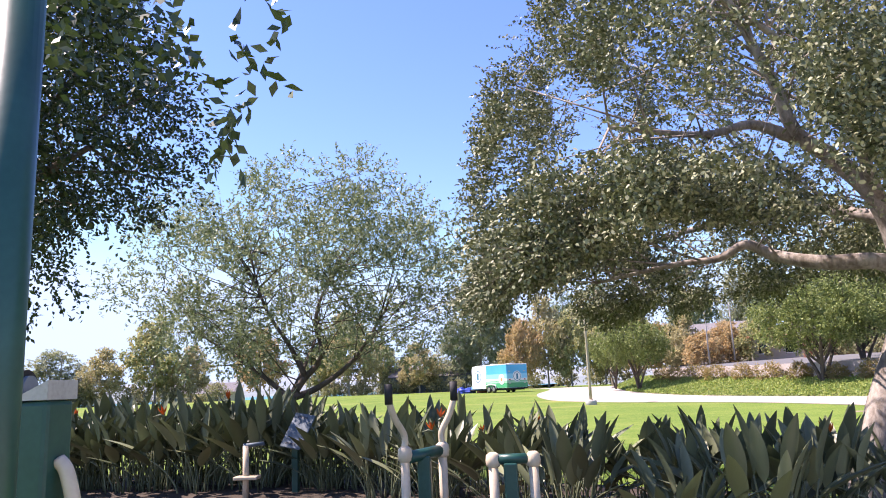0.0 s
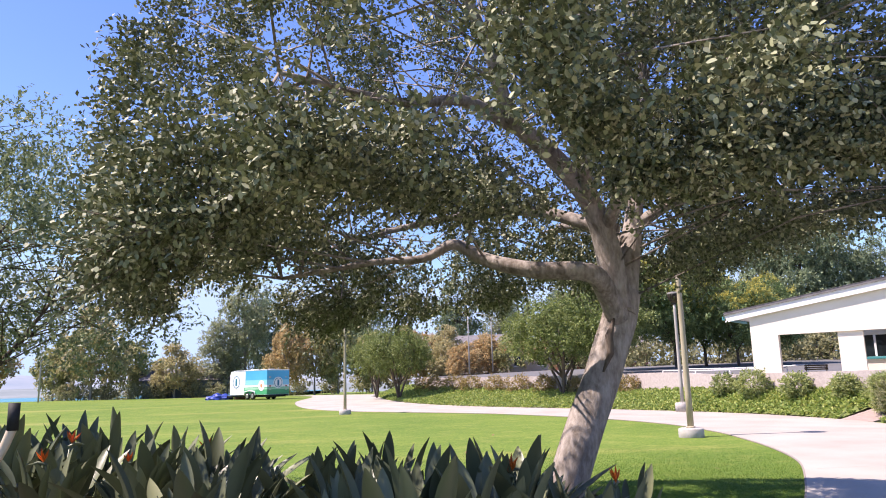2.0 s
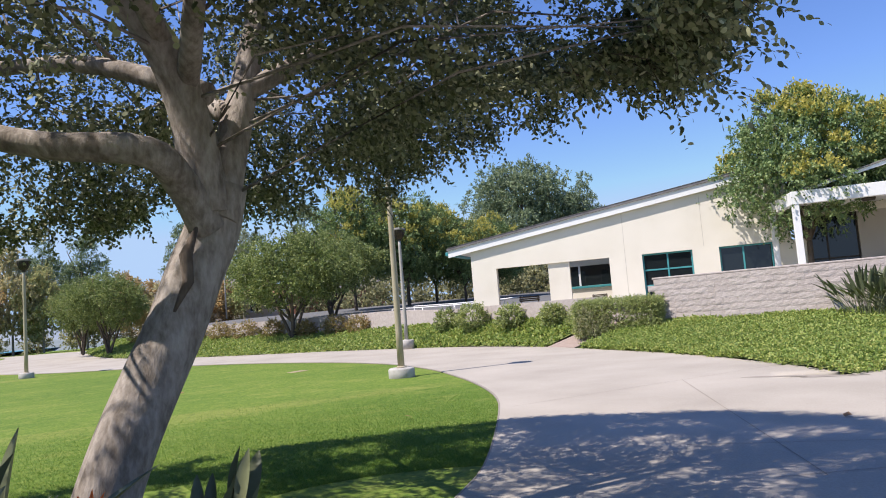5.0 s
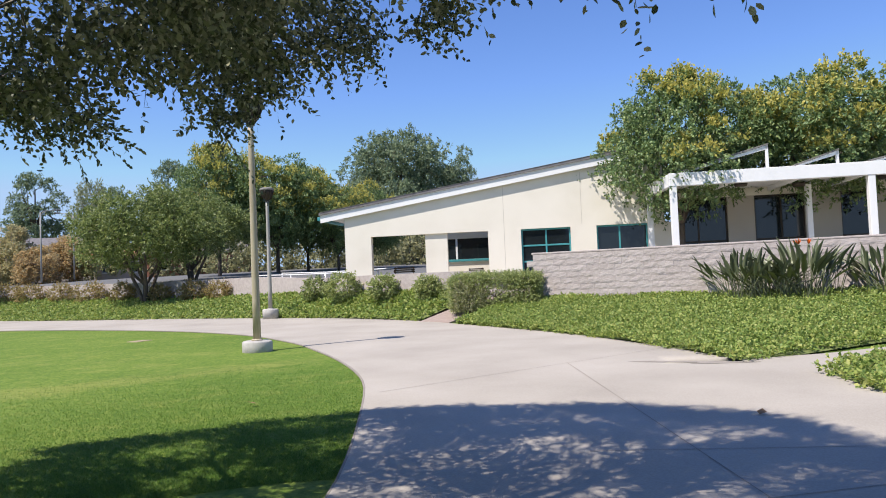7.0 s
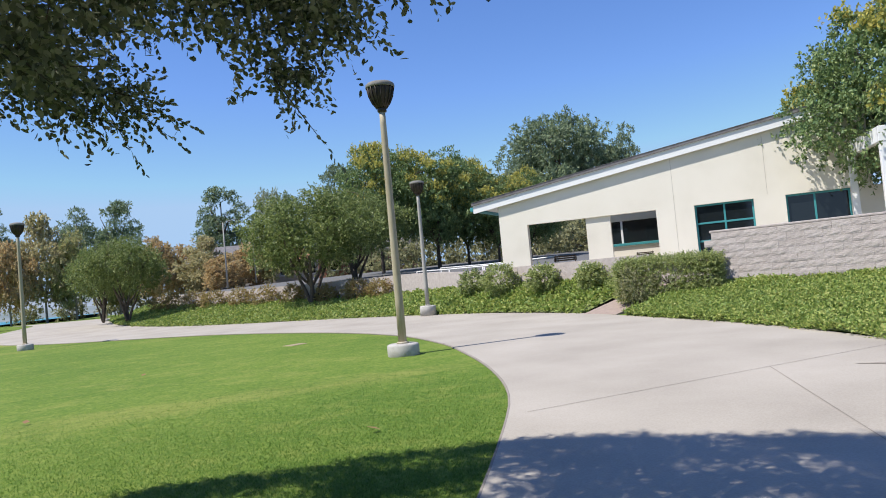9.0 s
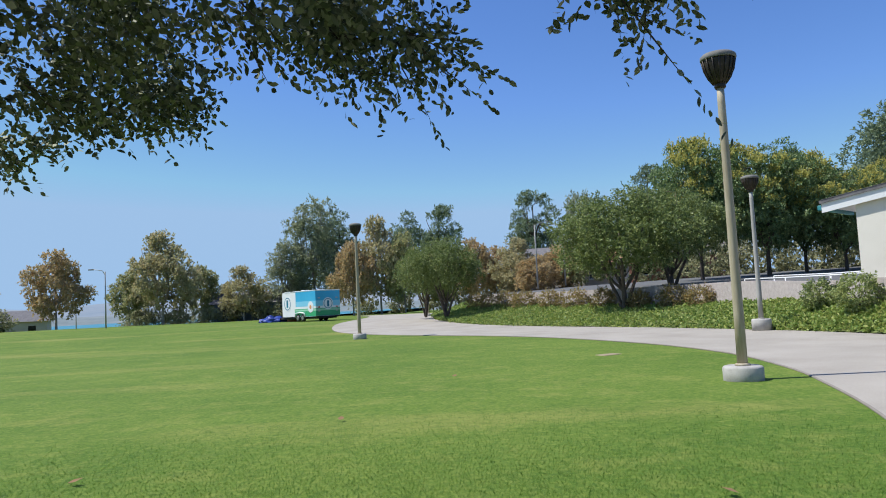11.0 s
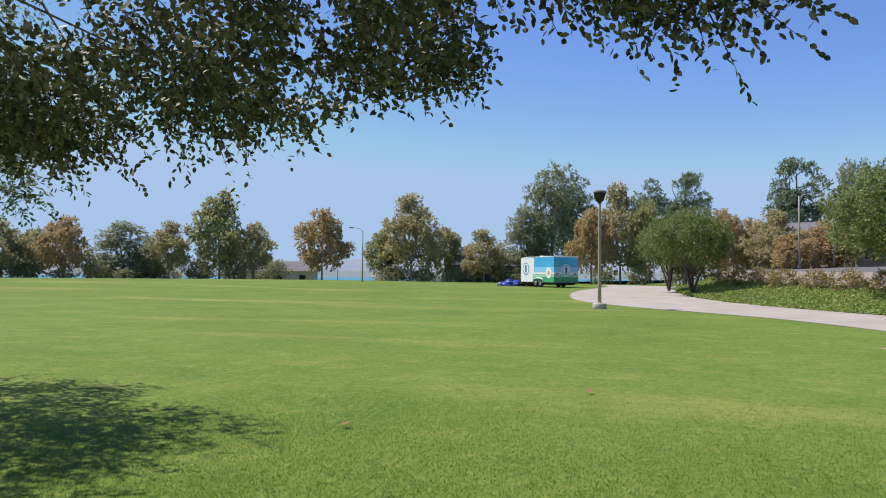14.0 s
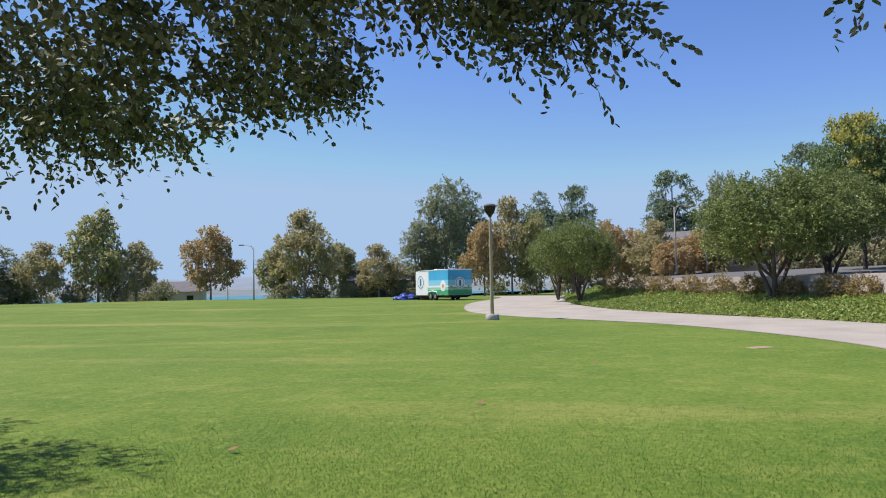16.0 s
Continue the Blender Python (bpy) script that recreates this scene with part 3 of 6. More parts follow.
vs = [bm.verts.new((x, y, 1.36)) for x, y in ((23.5, 22.4), (30.2, 6.5), (60.0, 6.0), (70.0, 30.0), (27.5, 44.0), (23.1, 37.0), (22.8, 31.0), (23.9, 25.0))]
bm.faces.new(vs)
bmesh.ops.recalc_face_normals(bm, faces=bm.faces)
tagged(part("terrace_floor", bm, M_CONC), "concrete terrace around the building", "terrace", kind="structure")


# ---- the building ----
B_ANG = math.degrees(math.atan2(-0.77, 0.64))
house = empty("community_building", pose(24.05, 31.9, 0, 0, 0, B_ANG), "low cream stucco building with a sloping grey roof and teal windows", "building", kind="structure")
# local x runs along the gable wall, local y goes back from it
FLOOR = 1.36


def soffit(x):
    return 4.45 + 0.147 * x


def wall_piece(name, x0, x1, z0, z1a, z1b, y0=0.0, y1=0.3, mat=None, parent=None):
    bm = bmesh.new()
    q = [bm.verts.new(p) for p in ((x0, y0, z0), (x1, y0, z0), (x1, y0, z1b), (x0, y0, z1a), (x0, y1, z0), (x1, y1, z0), (x1, y1, z1b), (x0, y1, z1a))]
    for f in ((0, 1, 2, 3), (5, 4, 7, 6), (1, 5, 6, 2), (4, 0, 3, 7), (3, 2, 6, 7), (0, 4, 5, 1)):
        bm.faces.new([q[i] for i in f])
    return part(name, bm, mat or M_STUCCO, parent or house)


HEAD = 3.4
X_END = 22.0
for x0, x1 in ((-1.2, 0.0), (2.42, 3.4), (5.2, 6.62), (8.72, 9.8), (11.9, 13.2), (15.1, 16.15), (18.1, 19.45), (20.6, X_END)):
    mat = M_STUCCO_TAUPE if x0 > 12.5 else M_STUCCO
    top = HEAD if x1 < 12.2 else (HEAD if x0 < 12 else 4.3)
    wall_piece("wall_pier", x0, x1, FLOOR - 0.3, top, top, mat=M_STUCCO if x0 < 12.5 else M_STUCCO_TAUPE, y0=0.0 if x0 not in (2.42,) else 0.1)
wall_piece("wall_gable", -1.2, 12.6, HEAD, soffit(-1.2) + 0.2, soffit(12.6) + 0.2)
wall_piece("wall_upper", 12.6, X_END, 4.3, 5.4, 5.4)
part("wall_joint", boxed(5.9, -0.004, FLOOR, 5.912, 0.01, 5.3, bevel=0), M_STUCCO_TAUPE, house)
part("wall_joint", boxed(9.2, -0.004, HEAD + 0.1, 9.212, 0.01, 5.7, bevel=0), M_STUCCO_TAUPE, house)
wall_piece("wall_side", -1.2, -0.9, FLOOR - 0.3, soffit(-1.2) + 0.2, soffit(-0.9) + 0.2, y0=0.3, y1=1.2)
# the sloping roof: shingles, white fascia, soffit
rb = bmesh.new()
E0, E1 = -2.25, 13.6
ys0, ys1 = -0.18, 3.4


def slab(x0, x1, y0, y1, dz0, dz1, bm):
    q = [bm.verts.new((x, y, soffit(x) + dz)) for x, y, dz in ((x0, y0, dz0), (x1, y0, dz0), (x1, y1, dz0), (x0, y1, dz0), (x0, y0, dz1), (x1, y0, dz1), (x1, y1, dz1), (x0, y1, dz1))]
    for f in ((3, 2, 1, 0), (4, 5, 6, 7), (0, 1, 5, 4), (1, 2, 6, 5), (2, 3, 7, 6), (3, 0, 4, 7)):
        bm.faces.new([q[i] for i in f])
    return bm


part("roof", slab(E0 - 0.05, E1, ys0 - 0.06, ys1, 0.33, 0.45, rb), M_ROOF, house, "grey shingle roof")
part("soffit", slab(E0 + 0.06, E1, ys0 + 0.08, ys1, 0.2, 0.23, bmesh.new()), M_WHITE, house)
part("fascia", slab(E0, E1, ys0, ys0 + 0.06, 0.0, 0.33, bmesh.new()), M_WHITE, house, "white fascia board")
part("gutter", boxed(E0 - 0.14, ys0, soffit(E0) + 0.1, E0 - 0.002, ys1, soffit(E0) + 0.28, bevel=0.02), M_TEAL, house, "teal gutter")
for k in range(60):
    x = E0 + (E1 - E0) * (k + 0.5) / 60
    b = slab(x - 0.13, x + 0.12, ys0 - 0.075, ys0 + 0.5, 0.452, 0.468, bmesh.new())
    part("shingle", b, M_ROOF, house)


def window(x0, x1, z0, z1, y=0.12, bars=(), cross=(), mat=M_TEAL, name="window"):
    w = part(name, boxed(x0, y, z0, x1, y + 0.06, z0 + 0.07, bevel=0.008), mat, house, "dark tinted window with a slim frame")
    part("frame_bar", boxed(x0, y, z1 - 0.07, x1, y + 0.06, z1, bevel=0.008), mat, w)
    for x in (x0, x1 - 0.07):
        part("frame_bar", boxed(x, y, z0 + 0.07, x + 0.07, y + 0.06, z1 - 0.07, bevel=0.008), mat, w)
    for x in bars:
        part("mullion", boxed(x - 0.035, y, z0 + 0.07, x + 0.035, y + 0.058, z1 - 0.07, bevel=0.008), mat, w)
    for z in cross:
        part("transom", boxed(x0 + 0.07, y + 0.004, z - 0.035, x1 - 0.07, y + 0.054, z + 0.035, bevel=0.008), mat, w)
    part("pane", boxed(x0 + 0.05, y + 0.025, z0 + 0.05, x1 - 0.05, y + 0.037, z1 - 0.05, bevel=0), M_GLASS, w)
    # unseen backing added behind the pane, painted as dark as a shaded room
    part("shade_backing", boxed(x0 - 0.1, y + 0.5, FLOOR, x1 + 0.1, y + 0.6, z1 + 0.2, bevel=0), M_ROOM_SHADE, w)
    return w


window(6.62, 8.72, FLOOR, HEAD, bars=(7.68,), cross=(2.68, 2.0))
window(9.8, 11.9, FLOOR, HEAD, bars=(10.75,), cross=())
window(13.2, 15.1, FLOOR, 4.3, bars=(13.95,), cross=(2.5,), mat=M_LAMP)
window(16.15, 18.1, FLOOR, 4.3, bars=(17.2,), cross=(2.5,), mat=M_LAMP)
window(19.45, 20.6, FLOOR, 4.3, cross=(2.5,), mat=M_LAMP)
# covered porch behind the two openings
part("porch_floor", boxed(-0.9, 0.3, FLOOR - 0.05, 6.6, 8.8, FLOOR + 0.02, bevel=0), M_CONC, house)
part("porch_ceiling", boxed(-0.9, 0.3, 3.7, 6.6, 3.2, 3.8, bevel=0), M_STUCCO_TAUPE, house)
wall_piece("porch_wall", 1.4, 6.6, FLOOR, 2.25, 2.25, y0=6.2, y1=6.4)
wall_piece("porch_wall", 1.4, 9.0, 3.45, 4.4, 4.4, y0=6.2, y1=6.4)
wall_piece("porch_wall", 6.4, 6.6, FLOOR, 4.2, 4.2, y0=0.3, y1=3.2)
part("wing_roof", boxed(0.9, 5.6, 4.4, 9.4, 11.0, 4.6, bevel=0.02), M_ROOF, house, "grey flat roof of the rear wing")
part("porch_sill", boxed(1.4, 6.1, 2.25, 9.0, 6.3, 2.37, bevel=0.01), M_TEAL, house, "teal window sill")
for x0, x1 in ((1.5, 2.9), (3.0, 4.9), (5.0, 6.9), (7.0, 8.9)):
    w = part("porch_window", boxed(x0, 6.25, 2.38, x1, 6.29, 3.44, bevel=0), M_GLASS, house, "dark porch window")
    part("frame_bar", boxed(x0 - 0.1, 6.2, 2.38, x0, 6.3, 3.44, bevel=0.005), M_WHITE, w)


def bench(m):
    b = empty("porch_bench", m, "dark wooden slatted bench on the porch", "bench", "porch benches")
    for k in range(4):
        part("seat_slat", boxed(-0.7, -0.2 + 0.11 * k, 0.42, 0.7, -0.11 + 0.11 * k, 0.45, bevel=0.006), M_WOOD, b)
    for k in range(3):
        part("back_slat", boxed(-0.7, 0.24, 0.55 + 0.12 * k, 0.7, 0.27, 0.64 + 0.12 * k, bevel=0.006), M_WOOD, b)
    for x in (-0.62, 0.58):
        part("leg", boxed(x, -0.2, 0, x + 0.05, -0.14, 0.42, bevel=0.006), M_WOOD, b)
        part("leg", boxed(x, 0.2, 0, x + 0.05, 0.26, 0.92, bevel=0.006), M_WOOD, b)
        part("armrest", boxed(x, -0.22, 0.62, x + 0.06, 0.24, 0.66, bevel=0.006), M_WOOD, b)
    return b


def b_local(x, y, z):
    return pose(24.05, 31.9, 0, 0, 0, B_ANG) @ pose(x, y, z)


b0 = bench(b_local(1.0, 1.9, FLOOR + 0.02) @ Matrix.Scale(0.72, 4))
copy_thing(b0, b_local(4.3, 2.8, FLOOR + 0.02) @ Matrix.Scale(0.72, 4))

# the white canopy
can = empty("entrance_canopy", pose(29.0, 20.05, 0, 0, 0, B_ANG), "flat white steel entrance canopy on square posts", "canopy", kind="structure")
for x in (0.02, 6.74, 13.4):
    part("post", boxed(x, 0, FLOOR, x + 0.24, 0.24, 4.48, bevel=0.015), M_WHITE, can)
part("post", boxed(-0.42, 3.2, FLOOR, -0.2, 3.42, 4.48, bevel=0.015), M_WHITE, can)
part("post", boxed(5.3, 1.95, FLOOR, 5.5, 2.15, 4.45, bevel=0.015), M_WHITE, can)
part("front_beam", boxed(0.0, -0.02, 4.45, 16.0, 0.22, 4.93, bevel=0.015), M_WHITE, can)
beam = part("side_beam", boxed(0.0, 0.0, 4.452, 0.22, 3.6, 4.932, bevel=0.015), M_WHITE, can)
beam.matrix_basis = pose(0.003, 0.18, 0, 0, 0, 6.9)
part("deck", boxed(0.02, 0.22, 4.62, 16.0, 3.7, 4.8, bevel=0), M_WHITE, can)
for x in (2.0, 4.4, 6.6, 9.0, 11.2):
    part("joist", boxed(x, 0.22, 4.45, x + 0.14, 3.7, 4.62, bevel=0.01), M_WHITE, can)
for x, y in ((0.6, 1.6), (2.6, 0.5), (5.0, 1.8), (7.6, 0.8)):
    part("downlight", lathe(bmesh.new(), [(0.2, 0), (0.24, 0.06), (0.24, 0.14)], 12, 4.36, x, y), M_LAMP, can, "dark round downlight")


def skylight(x0, x1, z0, z1):
    s = part("skylight_frame", boxed(x1 - 0.1, 0.6, 4.93, x1, 0.7, z1, bevel=0.01), M_WHITE, can, "sloping white skylight frame above the canopy")
    for y in (0.6, 2.6):
        bm = bmesh.new()
        q = [bm.verts.new(p) for p in ((x0, y, 4.93), (x1, y, z1 - 0.12), (x1, y, z1 + 0.02), (x0, y, z0 + 0.04), (x0, y + 0.1, 4.93), (x1, y + 0.1, z1 - 0.12), (x1, y + 0.1, z1 + 0.02), (x0, y + 0.1, z0 + 0.04))]
        for f in ((0, 1, 2, 3), (5, 4, 7, 6), (1, 5, 6, 2), (4, 0, 3, 7), (3, 2, 6, 7), (0, 4, 5, 1)):
            bm.faces.new([q[i] for i in f])
        part("rafter", bm, M_WHITE, s)
    bm = bmesh.new()
    q = [bm.verts.new(p) for p in ((x0, 0.55, z0 + 0.05), (x1, 0.55, z1 + 0.03), (x1, 2.75, z1 + 0.03), (x0, 2.75, z0 + 0.05))]
    bm.faces.new(q)
    r = bmesh.ops.extrude_face_region(bm, geom=bm.faces[:])
    bmesh.ops.translate(bm, vec=(0, 0, 0.05), verts=[v for v in r["geom"] if isinstance(v, bmesh.types.BMVert)])
    bmesh.ops.recalc_face_normals(bm, faces=bm.faces)
    part("glazing", bm, M_CAP, s)
    part("strut", boxed(x1 - 0.9, 2.6, 4.93, x1 - 0.75, 2.75, z1 - 0.3, bevel=0.01), M_WHITE, s)


skylight(0.4, 3.65, 4.95, 5.82)
skylight(4.5, 6.05, 4.95, 5.46)
skylight(7.0, 10.0, 4.95, 5.6)


# white ramp rails beside the building
def rail(pts, h=0.95):
    r = empty("ramp_rail", pose(*pts[0]), "white pipe handrail along the ramp", "handrail", "ramp rails")
    o = Vector(pts[0])
    loc = [Vector(p) - o for p in pts]
    for dz in (h, h * 0.55):
        part("rail_pipe", tube(bmesh.new(), [p + Vector((0, 0, dz)) for p in loc], 0.03, 8), M_WHITE, r)
    for p in loc:
        part("rail_post", tube(bmesh.new(), [p, p + Vector((0, 0, h))], 0.028, 8), M_WHITE, r)
    return r


rail([(25.6, 33.6, 1.0), (25.9, 36.0, 0.98), (25.7, 38.5, 0.98), (25.1, 41.0, 1.0), (24.4, 43.5, 1.05)])
rail([(27.2, 34.2, 1.1), (27.4, 37.0, 1.08), (27.0, 40.5, 1.08), (26.2, 44.0, 1.15)])


# ---- street lamps ----
def lamp(m, pole_mat, label):
    z0 = 0.0
    s = empty("street_lamp", m, label, "street lamp", "park street lamps")
    part("foot", lathe(bmesh.new(), [(0.335, -0.15), (0.335, 0.26), (0.315, 0.29), (0.28, 0.3)], 24), M_FOOT, s, "round concrete foot")
    part("base_plate", lathe(bmesh.new(), [(0.13, 0.3), (0.13, 0.325), (0.1, 0.34)], 16), pole_mat, s)
    part("pole", lathe(bmesh.new(), [(0.088, 0.33), (0.085, 1.2), (0.066, 4.9), (0.062, 5.2)], 16), pole_mat, s, "tapered weathered pole")
    part("collar", lathe(bmesh.new(), [(0.09, 5.17), (0.1, 5.2), (0.09, 5.28), (0.06, 5.3)], 16), M_LAMP, s)
    head = part("lamp_head", lathe(bmesh.new(), [(0.08, 5.24), (0.14, 5.28), (0.225, 5.45), (0.275, 5.64), (0.28, 5.7)], 24), M_LAMP, s, "dark bronze ribbed lamp head")
    for k in range(16):
        a = 2 * math.pi * k / 16
        c, sn = math.cos(a), math.sin(a)
        part("rib", tube(bmesh.new(), [(0.11 * c, 0.11 * sn, 5.25), (0.19 * c, 0.19 * sn, 5.36), (0.25 * c, 0.25 * sn, 5.5), (0.29 * c, 0.29 * sn, 5.69)], 0.013, 5), M_LAMP, head)
    part("lamp_cap", lathe(bmesh.new(), [(0.3, 5.68), (0.31, 5.7), (0.305, 5.75), (0.26, 5.79), (0.15, 5.82), (0.03, 5.83)], 24), M_CAP, head, "grey domed cap")
    return s


def on_ground(x, y, dz=0.0, rz=0.0, s=1.0):
    return pose(x, y, ground_z(x, y) + dz, 0, 0, rz) @ Matrix.Scale(s, 4)


lampA = lamp(on_ground(12.94, 20.9, -0.05), M_POLE, "grey-beige weathered park lamp with a ribbed bronze head")
copy_thing(lampA, on_ground(5.18, 44.85, -0.03))
lampB = lamp(pose(19.97, 33.66, 0.17) @ Matrix.Diagonal((1, 1, 0.935, 1)), M_POLE_GREY, "pale grey park lamp with a ribbed bronze head in the bed")
for x, y, z in ((9.9, 73.0, 0.4), (-42.4, 124.0, -2.4), (-23.5, 115.0, -1.6)):
    copy_thing(lampA, pose(x, y, z))


def highway_lamp(m):
    s = empty("street_lamp", m, "tall grey road lamp with a single arm", "street lamp", "road lamps")
    part("pole", tube(bmesh.new(), [(0, 0, 0), (0, 0, 7.0)], [0.1, 0.06], 10), M_POLE_GREY, s)
    part("arm", tube(bmesh.new(), [(0, 0, 6.6), (-0.3, 0, 7.1), (-1.4, 0, 7.3)], [0.05, 0.04, 0.04], 8), M_POLE_GREY, s)
    part("luminaire", boxed(-1.9, -0.14, 7.2, -1.3, 0.14, 7.34, bevel=0.04), M_CAP, s)
    return s


h0 = highway_lamp(pose(-27.0, 96.0, 0.3))
copy_thing(h0, pose(22.5, 86.0, 2.6, 0, 0, 180))
copy_thing(h0, pose(27.0, 92.0, 2.9, 0, 0, 0))


# ---- the trailer ----
def trailer():
    # local x along the length (nose at +x), y across, rear corner nearest the walk at the origin
    ang = math.degrees(math.atan2(0.8, -0.6))
    t = empty("exhibit_trailer", pose(-0.3, 75.6, ground_z(0, 78) + 0.0, 0, 0, ang), "white, blue and green enclosed exhibit trailer with a rounded nose", "trailer")
    L, W, z0, z1 = 7.2, 2.6, 0.48, 2.86

    def shell(x0, x1, za, zb, grow, mat, name, label=""):
        bm = bmesh.new()
        prof = []
        n = 10
        for x in np.linspace(x0, x1, n):
            # the nose narrows and its top rolls off
            u = max(0.0, (x - (L - 1.3)) / 1.3)
            prof.append((x, 0.35 * u * u * W * 0.5, 0.16 * u ** 3 * (z1 - z0)))
        rings = []
        for x, inset, drop in prof:
            t0, t1 = za, min(zb, z1 - drop)
            rings.append([bm.verts.new(p) for p in ((x, -W + inset - grow, t0), (x, -inset + grow, t0), (x, -inset + grow, t1 + grow), (x, -W + inset - grow, t1 + grow))])
        for r0, r1 in zip(rings, rings[1:]):
            for k in range(4):
                bm.faces.new((r0[k], r0[(k + 1) % 4], r1[(k + 1) % 4], r1[k]))
        bm.faces.new(rings[0])
        bm.faces.new(rings[-1][::-1])
        bmesh.ops.recalc_face_normals(bm, faces=bm.faces)
        return part(name, bm, mat, t, label)

    body = shell(0, L, z0, z1, 0.0, M_TR_WHITE, "body")
    shell(-0.006, 3.7, 1.42, 2.8, 0.005, M_TR_BLUE, "upper_wrap", "bright blue wrap")
    shell(-0.008, 3.6, 1.42, 1.9, 0.008, M_TR_SKY, "middle_wrap", "pale sky blue wrap")
    shell(-0.006, 3.9, 0.5, 1.2, 0.006, M_TR_GREEN, "lower_wrap", "green wrap")
    shell(-0.008, 3.8, 0.98, 1.14, 0.009, M_TR_MINT, "stripe", "pale green stripe")
    part("roof_rim", boxed(-0.03, -W - 0.03, z1 - 0.02, L - 1.4, 0.03, z1 + 0.05, bevel=0.02), M_TR_WHITE, t)
    part("roof_vent", boxed(3.6, -1.5, z1, 4.2, -0.9, z1 + 0.16, bevel=0.04), M_TR_WHITE, t)
    part("roof_vent", boxed(1.0, -1.6, z1, 1.5, -1.1, z1 + 0.12, bevel=0.04), M_TR_WHITE, t)
    for x in (2.35, 3.25):
        for y in (-0.02, -W + 0.14):
            wh = part("wheel", lathe(bmesh.new(), [(0.2, -0.1), (0.34, -0.1), (0.36, -0.05), (0.36, 0.05), (0.34, 0.1), (0.2, 0.1)], 20), M_RUBBER, t, "black tyre with a bright rim")
            wh.matrix_basis = pose(x, y, 0.36, 90, 0, 0)
            part("rim", lathe(bmesh.new(), [(0.19, -0.112), (0.2, -0.1), (0.2, 0.1), (0.19, 0.112), (0.05, 0.116)], 16), M_METAL, wh)
    part("fender", tube(bmesh.new(), [(1.85, 0.06, 0.45), (2.0, 0.1, 0.8), (2.8, 0.1, 0.88), (3.6, 0.1, 0.8), (3.75, 0.06, 0.45)], 0.06, 8), M_TR_WHITE, t)
    part("bumper", boxed(-0.12, -W + 0.2, 0.34, 0.02, -0.2, 0.48, bevel=0.02), M_RUBBER, t)
    part("under_frame", boxed(0.1, -W + 0.3, 0.24, L + 1.1, -0.3, 0.42, bevel=0.02), M_RUBBER, t)
    part("jack", tube(bmesh.new(), [(L + 0.9, -W / 2, 0.0), (L + 0.9, -W / 2, 0.9)], 0.05, 8), M_METAL, t)
    for y in (-0.35, -W + 0.35):
        for z in (0.9, 2.1):
            part("hinge", boxed(-0.03, y - 0.12, z, -0.008, y + 0.12, z + 0.1, bevel=0.005), M_METAL, t)
        part("tail_light", boxed(-0.025, y - 0.1, 1.24, -0.008, y + 0.1, 1.36, bevel=0.01), M_RED, t, "red tail light")
    # round emblems, plain discs and bars
    def emblem(x, y, z, r, rear, inner):
        e = part("emblem", lathe(bmesh.new(), [(r, 0), (r, 0.012)], 28), M_TR_WHITE, t, "round white emblem with a dark upright bar")
        e.matrix_basis = pose(x, y, z, 0, -90, 0) if rear else pose(x, y, z, -90, 0, 0)
        part("ring", lathe(bmesh.new(), [(r * 0.86, 0.012), (r * 0.86, 0.016)], 28), inner, e)
        part("disc", lathe(bmesh.new(), [(r * (0.74 if inner is M_TR_NAVY else 0.35), 0.016), (r * (0.74 if inner is M_TR_NAVY else 0.35), 0.02)], 28), M_TR_WHITE if inner is M_TR_NAVY else M_TR_ORANGE, e)
        if inner is M_TR_NAVY:
            part("bar", boxed(-r * 0.55, -r * 0.2, 0.02, r * 0.5, r * 0.2, 0.026, bevel=0.002) if rear else boxed(-r * 0.22, -r * 0.5, 0.02, r * 0.22, r * 0.5, 0.026, bevel=0.002), inner, e)
    emblem(-0.012, -W / 2, 1.62, 0.55, True, M_TR_NAVY)
    emblem(5.3, 0.0, 1.75, 0.72, False, M_TR_NAVY)
    emblem(0.9, 0.014, 1.35, 0.52, False, M_TR_WHITE)
    return t


trailer()


# ---- trees ----
def limbs_mesh(name, lines, sides=9):
    bm = bmesh.new()
    for pts, r0, r1 in lines:
        pts = smooth_line(pts, 5)
        n = len(pts)
        radii = [r0 + (r1 - r0) * (i / (n - 1)) for i in range(n)]
        tube(bm, [tuple(p) for p in pts], radii, sides if r0 > 0.05 else 5)
    return bm


def grow(rng, lines, tips, r=0.02):
    """Thin branches from the nearest limb out to each tip."""
    base = np.vstack([smooth_line(p, 5)[2:] for p, _, _ in lines])
    made = []
    for t in tips:
        d = np.linalg.norm((base - t) * [1, 1, 1.3], axis=1)
        b = base[rng.choice(np.flatnonzero(d < 0.25 + 1.35 * d.min()))]
        mid = (b + t) / 2 + rng.normal(0, 0.12, 3) * np.linalg.norm(t - b) + [0, 0, 0.08 * np.linalg.norm(t - b)]
        made.append(([tuple(b), tuple(mid), tuple(t)], r, r * 0.25))
    return made


